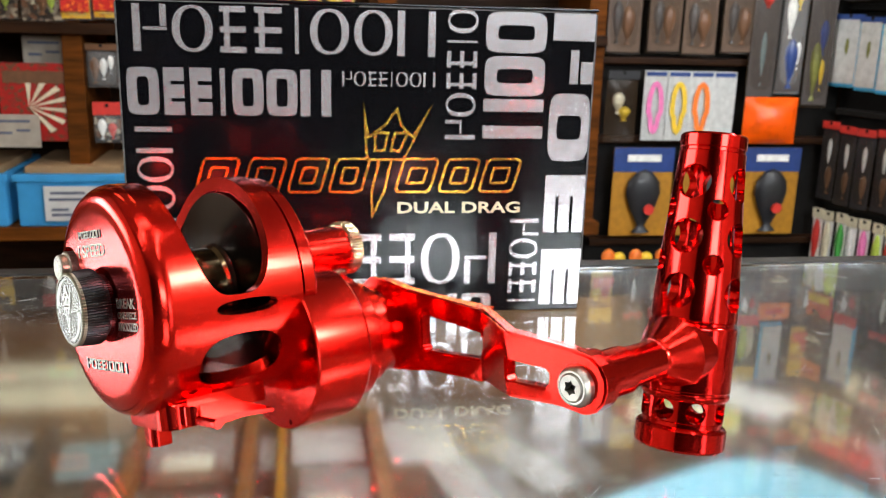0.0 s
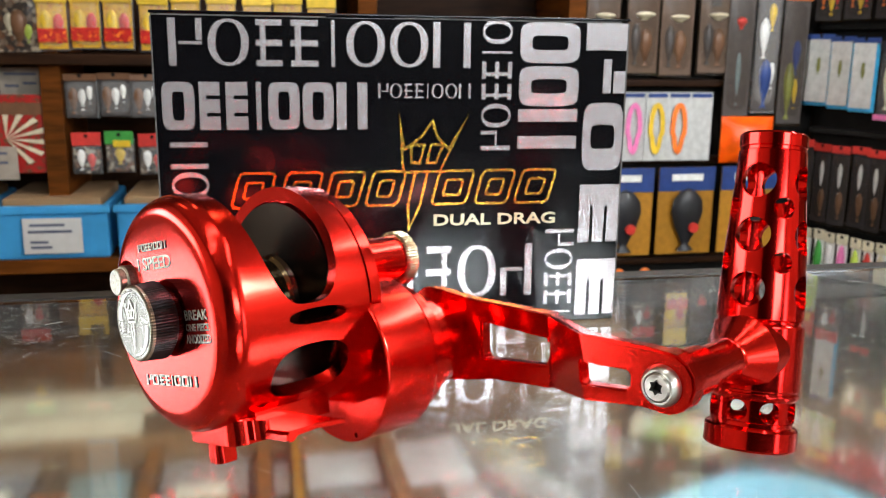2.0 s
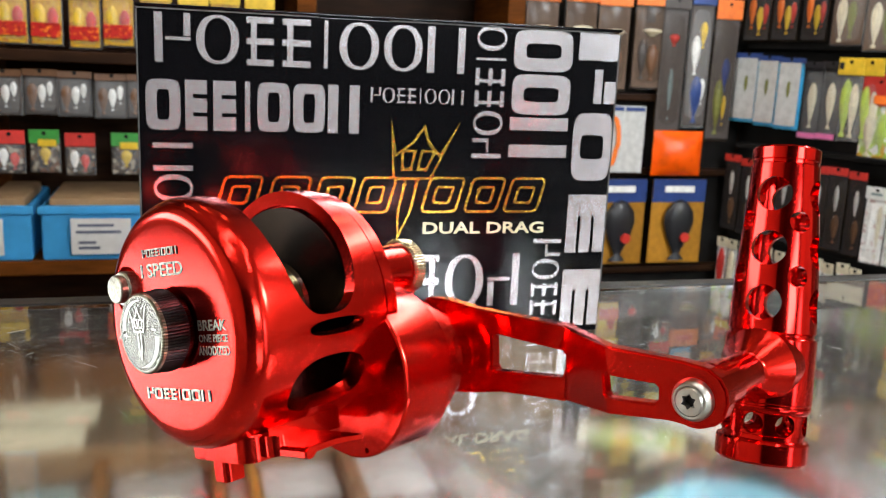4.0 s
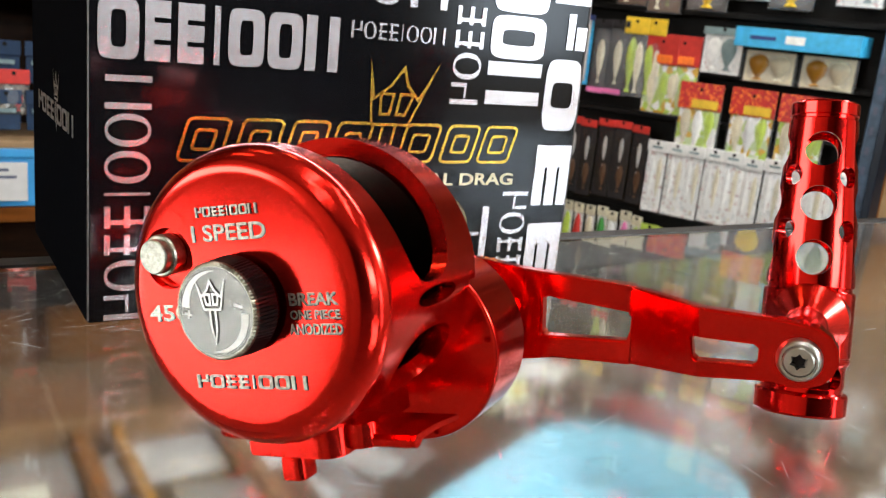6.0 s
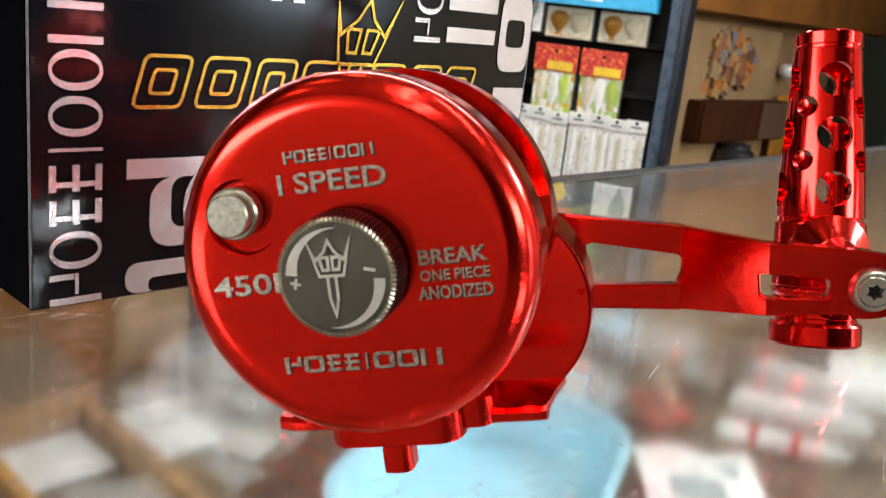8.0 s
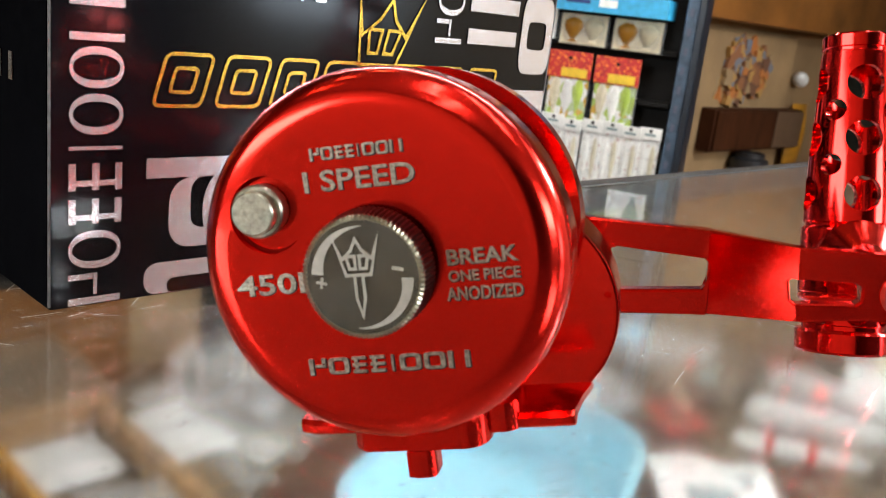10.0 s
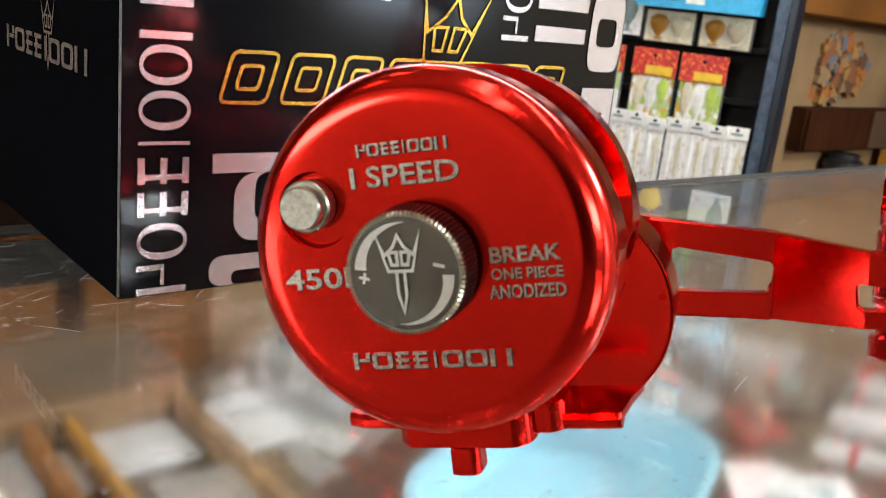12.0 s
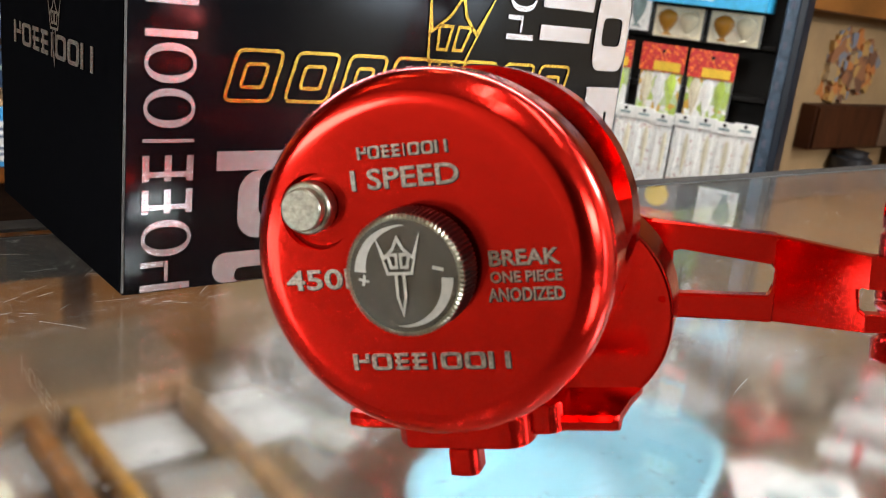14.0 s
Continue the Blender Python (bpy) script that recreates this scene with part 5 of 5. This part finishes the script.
row(hang_pack(0.06, 0.12, 0.03, "cream", CLEAR, (("cream", -0.2, 0.35, 0.6, 0.16), ("olive", 0.1, 0.4, 0.5, 0.14)), "pale packet of cream and olive lures", "pale lure packets", card="tan"),
    [on_rack(s, 0.275 + jit(0.01), 0.014, jit(6)) for s in (0.19, 0.25)])
row(hang_pack(0.07, 0.11, 0.045, "red_busy", CLEAR, (("yellow", 0, 0.45, 0.5, 0.3),), "packet with a red and orange header card", "orange-headed packets", card="smoke"),
    [on_rack(s, 0.27 + jit(0.01), 0.014, jit(6)) for s in (0.325, 0.46)])
long_box = thing("long_box", on_rack(0.49, 0.104, 0.02), "long sky blue carton lying on packets", "box")
part("carton", box_bm((-0.095, -0.03, 0.0), (0.095, 0.03, 0.030), 0.001), HUES["sky"], long_box)
part("label_print", box_bm((-0.015, -0.0312, 0.009), (0.014, -0.0304, 0.021)), HUES["white"], long_box)
part("label_print", box_bm((-0.07, -0.0312, 0.012), (-0.03, -0.0304, 0.018)), HUES["blue"], long_box)
row(hang_pack(0.085, 0.05, 0.0, "cream", CLEAR, (("ochre", -0.2, 0.1, 0.8, 0.2), ("cream", 0.2, 0.1, 0.8, 0.2)), "soft packet of beige bait", "beige packets", card="cream"),
    [on_rack(s, 0.100, 0.014, jit(4)) for s in (0.445, 0.535)])

# upper rows of the pegboard, the rack and the shelves, which the glass mirrors
UPPER = (yel, redy, colr, dk, grn, brn, colr, lim, gry, yel, bw, dk, lng)
for r_, z in enumerate((0.41, 0.53, 0.66, 0.80)):
    for k in range(8):
        copy_thing(UPPER[(k * 3 + r_ * 5) % len(UPPER)], on_back(0.59 + 0.056 * k, z + jit(0.012), 1.13 - 0.012 * (k % 2), turn=jit(8)))
    for k in range(9):
        copy_thing(UPPER[(k * 5 + r_ * 4 + 1) % len(UPPER)], on_rack(0.02 + 0.066 * k, z - 0.01 + jit(0.01), 0.014, jit(6)))
for k in range(11):
    copy_thing((yel, colr, redy, yel, colr)[k % 5], on_back(-0.66 + 0.085 * k, 0.345 + jit(0.008), 1.09, turn=jit(8)))
    for r_, z in enumerate((0.47, 0.64)):
        copy_thing((dk, gry, grn, brn, dk, bw)[(k * 2 + r_) % 6], on_back(-0.66 + 0.085 * k, z + jit(0.01), 1.085, turn=jit(8)))

# the far nook beyond the post
NOOK_Y = 0.7995
solid("timber_beam", box_bm((1.44, 0.735, 0.128), (2.798, NOOK_Y, 0.40), 0.004), TIMBER, "varnished orange-brown timber beam along the wall", "beam", kind="structure")
solid("trim", box_bm((1.586, 0.77, -0.208), (1.626, NOOK_Y, 0.03), 0.003), TIMBER, "varnished timber strip beside the panel", "trim", kind="structure")
table = solid("side_table", add_box(box_bm((1.26, -0.3, -0.95), (2.60, 0.797, -0.212), 0.004), (1.0, 0.12, -0.95), (1.2598, 0.50, -0.212), 0.004), TABLEWOOD, "pale brown wooden side table below the cabinet", "table")
pic = thing("framed_picture", pose(1.87, NOOK_Y - 0.014, 0.0), "faded picture of flowers on a cream panel", "picture")
part("panel", box_bm((-0.24, 0, -0.208), (0.25, 0.0135, 0.108), 0.002), material("aged_cream_board", (0.30, 0.19, 0.09), 0.7, 0.0, 0.2, 8, 0.1, 90), pic, "aged cream board")
PETAL = busy("faded_flower_print", ((0.25, 0.10, 0.04), (0.42, 0.14, 0.03), (0.3, 0.2, 0.1), (0.16, 0.17, 0.2), (0.4, 0.22, 0.06), (0.14, 0.06, 0.03)), 30, 0.7)
prnd = random.Random(5)
for k in range(34):
    a, q = prnd.uniform(0, 6.28), prnd.uniform(0, 1) ** 0.5
    x, z, r = -0.02 + 0.11 * q * math.cos(a), 0.018 + 0.058 * q * math.sin(a), prnd.uniform(0.018, 0.034)
    petal = plate(bmesh.new(), [(r * (1 + 0.25 * math.cos(5 * b)) * math.cos(b), r * (1 + 0.25 * math.cos(5 * b)) * math.sin(b)) for b in [2 * math.pi * i / 20 for i in range(20)]], deep=0.0006 + 0.0004 * k)
    part("painted_flower", petal, PETAL, pic, m=Matrix.Translation((x, -0.0002, z)))
side = thing("wall_cabinet", pose(1.93, NOOK_Y - 0.015, -0.152), "plain dark brown wooden wall cabinet", "cabinet")
part("body", box_bm((-0.22, -0.035, 0), (0.22, -0.0003, 0.094), 0.003), REDWOOD, side)
part("door", box_bm((-0.215, -0.042, 0.004), (0.068, -0.0355, 0.09), 0.002), REDWOOD, side)
part("door", box_bm((0.072, -0.042, 0.004), (0.215, -0.0355, 0.09), 0.002), HUES["tan"], side, "paler greyish door")
solid("jar", lathe([(0, 0), (0, 0.040), (0.004, 0.044), (0.040, 0.044), (0.045, 0.034), (0.056, 0.034), (0.056, 0)], 24, pose(1.90, 0.745, -0.212, 90)), HUES["black"], "small black lidded jar on the side table", "jar")
yb = thing("yellow_bag", pose(2.19, NOOK_Y - 0.022, -0.046), "crumpled yellow plastic bag hung on the wall", "bag")
part("pouch", pillow(0.085, 0.163, 0.020, 8, 10), HUES["ochre"], yb)
# added white ball in place of a small blurred specular glint
solid("ball_ornament", lathe([(0.019 * -math.cos(a), 0.019 * math.sin(a)) for a in [math.pi * k / 14 for k in range(15)]], 24, pose(2.165, NOOK_Y - 0.0195, 0.014)), WHITE, "small white ball added for a bright glint on the wall", "ornament")
dark_box = thing("dark_cabinet", pose(2.56, 0.70, -0.2118), "dark green-black cabinet standing on the side table", "cabinet")
part("body", box_bm((-0.08, -0.09, 0), (0.22, 0.09, 0.335), 0.004), DARKGREEN, dark_box)
part("door", box_bm((-0.076, -0.097, 0.006), (0.216, -0.0905, 0.329), 0.003), DARKGREEN, dark_box)

# things on the glass shelf inside the counter
tray = thing("plastic_tray", pose(0.318, 0.104, SHELF_Z + 0.0002, 0, 0, 23.7), "pale blue plastic tray with rounded corners", "tray")
TH_, TA, TB = 0.045, 0.121, 0.078


def tray_form(a, b, r, z0, z1, lower=0.9):
    """A rounded block that narrows towards its base."""
    bm = prism(rounded(-a, -b, a, b, r, 8), 0.0, 1.0, pose(0, 0, 0, 90, 0, 0))
    for v in bm.verts:
        k = lower if abs(v.co.z) < 0.5 else 1.0
        v.co = Vector((v.co.x * k, v.co.y * k, z0 if abs(v.co.z) < 0.5 else z1))
    return bm


part("shell", carve(tray_form(TA - 0.002, TB - 0.002, 0.062, 0.0, TH_ - 0.002), [tray_form(TA - 0.0045, TB - 0.0045, 0.060, 0.003, TH_ + 0.01, 0.88)]), TRAY, tray)
rimb = bmesh.new()
ro, ri = rounded(-TA, -TB, TA, TB, 0.064, 12), rounded(-TA + 0.004, -TB + 0.004, TA - 0.004, TB - 0.004, 0.060, 12)
va = [[rimb.verts.new((x, y, z)) for x, y in p] for p, z in ((ro, TH_ - 0.004), (ro, TH_), (ri, TH_), (ri, TH_ - 0.004))]
for q in range(4):
    a, b = va[q], va[(q + 1) % 4]
    for k in range(len(a)):
        j = (k + 1) % len(a)
        rimb.faces.new((a[k], a[j], b[j], b[k]))
part("rim", rimb, TRAY, tray)

# a wooden sorter with strips between its bays
sorter = thing("wooden_sorter", pose(0, 0, RAISED + 0.0002), "flat wooden sorter with strip dividers in the counter", "sorter")
for x, w, mat in ((-0.088, 0.006, BOARD), (-0.034, 0.008, TIMBER), (0.031, 0.008, TIMBER), (0.050, 0.005, HUES["ochre"]), (0.107, 0.008, WOODLIGHT)):
    part("divider", box_bm((x - w / 2, -0.10, 0.0), (x + w / 2, 0.2, 0.014), 0.001), mat, sorter)
part("back_rail", box_bm((-0.16, 0.2003, 0.0), (0.111, 0.210, 0.018), 0.0012), WOODLIGHT, sorter)
part("front_rail", box_bm((-0.16, -0.110, 0.0), (0.111, -0.1003, 0.014), 0.0012), WOODLIGHT, sorter)


def slab(name, x0, y0, x1, y1, z, h, mat, label, turn=0.0, bulge=0.0):
    """A thin flat sheet or packet lying level."""
    cx, cy = (x0 + x1) / 2, (y0 + y1) / 2
    bm = box_bm((x0 - cx, y0 - cy, 0), (x1 - cx, y1 - cy, h), min(0.0012, h * 0.3), 1)
    return solid(name, bm, mat, label, "packet" if "packet" in name else "paper", m=pose(cx, cy, z, 0, 0, turn))


Z0 = RAISED + 0.0003
slab("paper_sheet", 0.0555, 0.155, 0.1000, 0.197, Z0, 0.003, OLDPAPER, "white paper slips in a wooden bay")
slab("paper_sheet", 0.0362, 0.150, 0.0465, 0.188, Z0, 0.003, OLDPAPER, "narrow white paper slip between wooden strips")
slab("paper_sheet", 0.113, 0.150, 0.155, 0.205, Z0, 0.003, OLDPAPER, "white paper slips beside the sorter", 4)
slab("paper_sheet", 0.062, 0.215, 0.116, 0.234, Z0, 0.002, OLDPAPER, "strip of white paper behind the sorter", 2)
slab("card_stack", -0.155, 0.238, -0.050, 0.275, Z0, 0.005, HUES["cream"], "flat stack of beige cards in the drawer", 1)
slab("card_stack", -0.160, 0.288, -0.045, 0.322, Z0, 0.004, HUES["cream"], "flat stack of beige cards in the drawer", -1)
slab("card_stack", -0.080, 0.150, -0.045, 0.190, Z0, 0.004, HUES["grey"], "grey folded card in a wooden bay", 6)
slab("card_stack", 0.00, 0.23, 0.05, 0.30, Z0, 0.004, HUES["brown"], "brown folded card in the drawer", -4)
for x0, x1, y, hue in ((0.057, 0.079, 0.03, "brown"), (0.080, 0.101, 0.05, "red"), (0.058, 0.100, 0.105, "brown"), (-0.028, 0.024, 0.08, "black"), (-0.028, 0.024, 0.16, "brown"), (-0.082, -0.042, 0.06, "brown"), (-0.15, -0.095, 0.09, "dark_busy"), (-0.15, -0.095, 0.17, "black"), (-0.028, 0.024, 0.02, "burst_busy")):
    t = thing("bay_packet", pose((x0 + x1) / 2, y, Z0, 0, 0, jit(6)), hue.replace("_busy", "").replace("burst", "red") + " printed packet under clear film in a bay", "packet", "packets in the sorter")
    w_ = (x1 - x0) * 0.46
    part("card", box_bm((-w_, -0.022, 0), (w_, 0.022, 0.004), 0.001, 1), HUES[hue], t)
    part("label_print", box_bm((-w_ * 0.7, -0.012, 0.0042), (w_ * 0.5, 0.004, 0.0050)), HUES["cream"], t, "pale printed label")
    part("film", pillow(w_ * 2, 0.046, 0.006, 5, 6), CLEAR, t, "crinkled clear film", m=pose(0, 0.023, 0.0115, -90, 0, 0))


# crumpled clear bags between the sorter and the tray
def clear_bag(x, y, z, turn, w, l, insert=HUES["smoke_busy"]):
    t = thing("clear_bag", pose(x, y, z, 0, 0, turn), "crumpled clear plastic bag lying in the counter", "bag", "clear bags")
    bm = pillow(w, l, 0.012, 12, 16)
    for v in bm.verts:
        v.co.y += 0.004 * math.sin(v.co.x * 160 + v.co.z * 60) + 0.003 * math.sin(v.co.z * 190 + v.co.x * 40)
    part("pouch", bm, BAG, t, m=pose(0, l / 2, 0.02, -90, 0, 0))
    part("fold_line", box_bm((-w * 0.36, -l * 0.45, 0.031), (-w * 0.352, l * 0.4, 0.0314)), PAPER, t, "white creased fold")
    part("insert", box_bm((-w * 0.3, -l * 0.3, 0.004), (w * 0.3, l * 0.3, 0.006)), insert, t, "flat insert")
    return t


clear_bag(0.178, 0.275, SHELF_Z + 0.0003, 14, 0.055, 0.16, PAPER)
clear_bag(0.236, 0.285, SHELF_Z + 0.0003, 24, 0.055, 0.14, PAPER)
clear_bag(0.288, 0.345, SHELF_Z + 0.0003, 8, 0.065, 0.12)
clear_bag(0.165, 0.10, SHELF_Z + 0.0003, 4, 0.040, 0.16, PAPER)
clear_bag(0.20, -0.02, SHELF_Z + 0.0003, -16, 0.06, 0.12)
clear_bag(0.52, 0.20, SHELF_Z + 0.0003, -25, 0.07, 0.12)
clear_bag(0.66, 0.22, SHELF_Z + 0.0003, 15, 0.08, 0.13)


# pale and red packets and white floats at the other side of the tray
def flat_pack(w, l, hue, label):
    t = thing("flat_packet", pose(0, 0, 0), label, "packet", "packets in the counter")
    bm = pillow(w, l, 0.008, 8, 10)
    for v in bm.verts:
        v.co.y += 0.003 * math.sin(v.co.x * 120 + v.co.z * 50)
    part("pouch", bm, HUES["burst_busy" if hue == "red" else "smoke_busy" if hue == "brown" else hue], t, m=pose(0, 0, 0.0115, -90, 0, 0))
    part("print_block", box_bm((-w * 0.3, -l * 0.72, 0.0185), (w * 0.12, -l * 0.5, 0.0215), 0.0008, 1), HUES["grey" if hue != "red" else "black"], t)
    part("print_block", box_bm((w * 0.0, -l * 0.42, 0.0185), (w * 0.3, -l * 0.3, 0.0215), 0.0008, 1), HUES["grey" if hue == "white" else "red" if hue != "red" else "cream"], t)
    return t


for hue, x, y, turn, w, l in (("white", 0.415, 0.022, -50, 0.085, 0.12), ("white", 0.66, 0.03, 20, 0.09, 0.13), ("brown", 0.52, 0.12, 25, 0.08, 0.07), ("red", 0.47, 0.085, -35, 0.045, 0.055), ("brown", 0.545, 0.04, 12, 0.12, 0.12), ("cream", 0.70, 0.02, 20, 0.08, 0.12), ("grey", 0.58, -0.13, 50, 0.07, 0.12), ("brown", 0.60, 0.10, -15, 0.09, 0.1)):
    flat_pack(w, l, hue, hue + " flat packet lying on the inner shelf").matrix_world = pose(x * 1.18 + 0.014, y * 1.18 + 0.038, SHELF_Z, 0, 0, turn)


for n, (hue, x, y, turn) in enumerate((("dark_busy", 0.36, 0.19, 20), ("smoke_busy", 0.43, 0.24, -30), ("lime_busy", 0.34, 0.27, 60), ("burst_busy", 0.45, 0.17, 12), ("dark_busy", 0.52, 0.23, -18), ("white_busy", 0.41, 0.29, 35), ("smoke_busy", 0.56, 0.28, 50), ("blue_busy", 0.63, 0.2, 8), ("dark_busy", 0.66, 0.28, -40))):
    t = thing("lure_sachet", pose(x + 0.06, y + 0.085, SHELF_Z + 0.0002 + 0.0008 * n, 0, 0, turn), "small printed lure sachet lying flat on the board", "packet", "sachets on the board")
    bm = pillow(0.05, 0.085, 0.006, 6, 8)
    part("pouch", bm, HUES[hue], t, m=pose(0, 0.04, 0.0065, -90, 0, 0))
    part("seal", box_bm((-0.025, 0.0405, 0.005), (0.025, 0.05, 0.0065), 0.0004, 1), HUES["grey" if n % 2 else "cream"], t, "crimped seal strip")


def float_stick(x, y, z, turn, ln, g, band):
    t = thing("float_stick", pose(x, y, z, 0, 0, turn), "white tapered foam float on the packets", "float", "white floats")
    prof = [(0, 0), (0.02, 0.45), (0.06, 0.75), (0.14, 0.97), (0.3, 1.0), (0.6, 0.9), (0.85, 0.7), (0.95, 0.45), (1.0, 0)]
    part("float", lathe([(h * ln, r * g) for h, r in prof], 18, pose(0, 0, g * 0.98, 0, 0, 0)), WHITE, t)
    if band:
        for k in (0.25, 0.55):
            part("band", lathe([(ln * k, 0), (ln * k, g * 1.0), (ln * k + 0.006, g * 1.0), (ln * k + 0.006, 0)], 20, pose(0, 0, g * 0.98, 0, 0, 0) @ Matrix.Diagonal((1.03, 1, 1.03, 1))), HUES["red"], t, "red painted band")
    return t


for x, y, turn, ln, g, band in ((0.475, 0.030, 205, 0.10, 0.0115, False), (0.55, 0.048, 188, 0.12, 0.011, False), (0.432, 0.016, 206, 0.09, 0.007, True)):
    float_stick(x * 1.18 + 0.014, y * 1.18 + 0.038, SHELF_Z + 0.022, turn, ln * 1.1, g * 1.0, band)
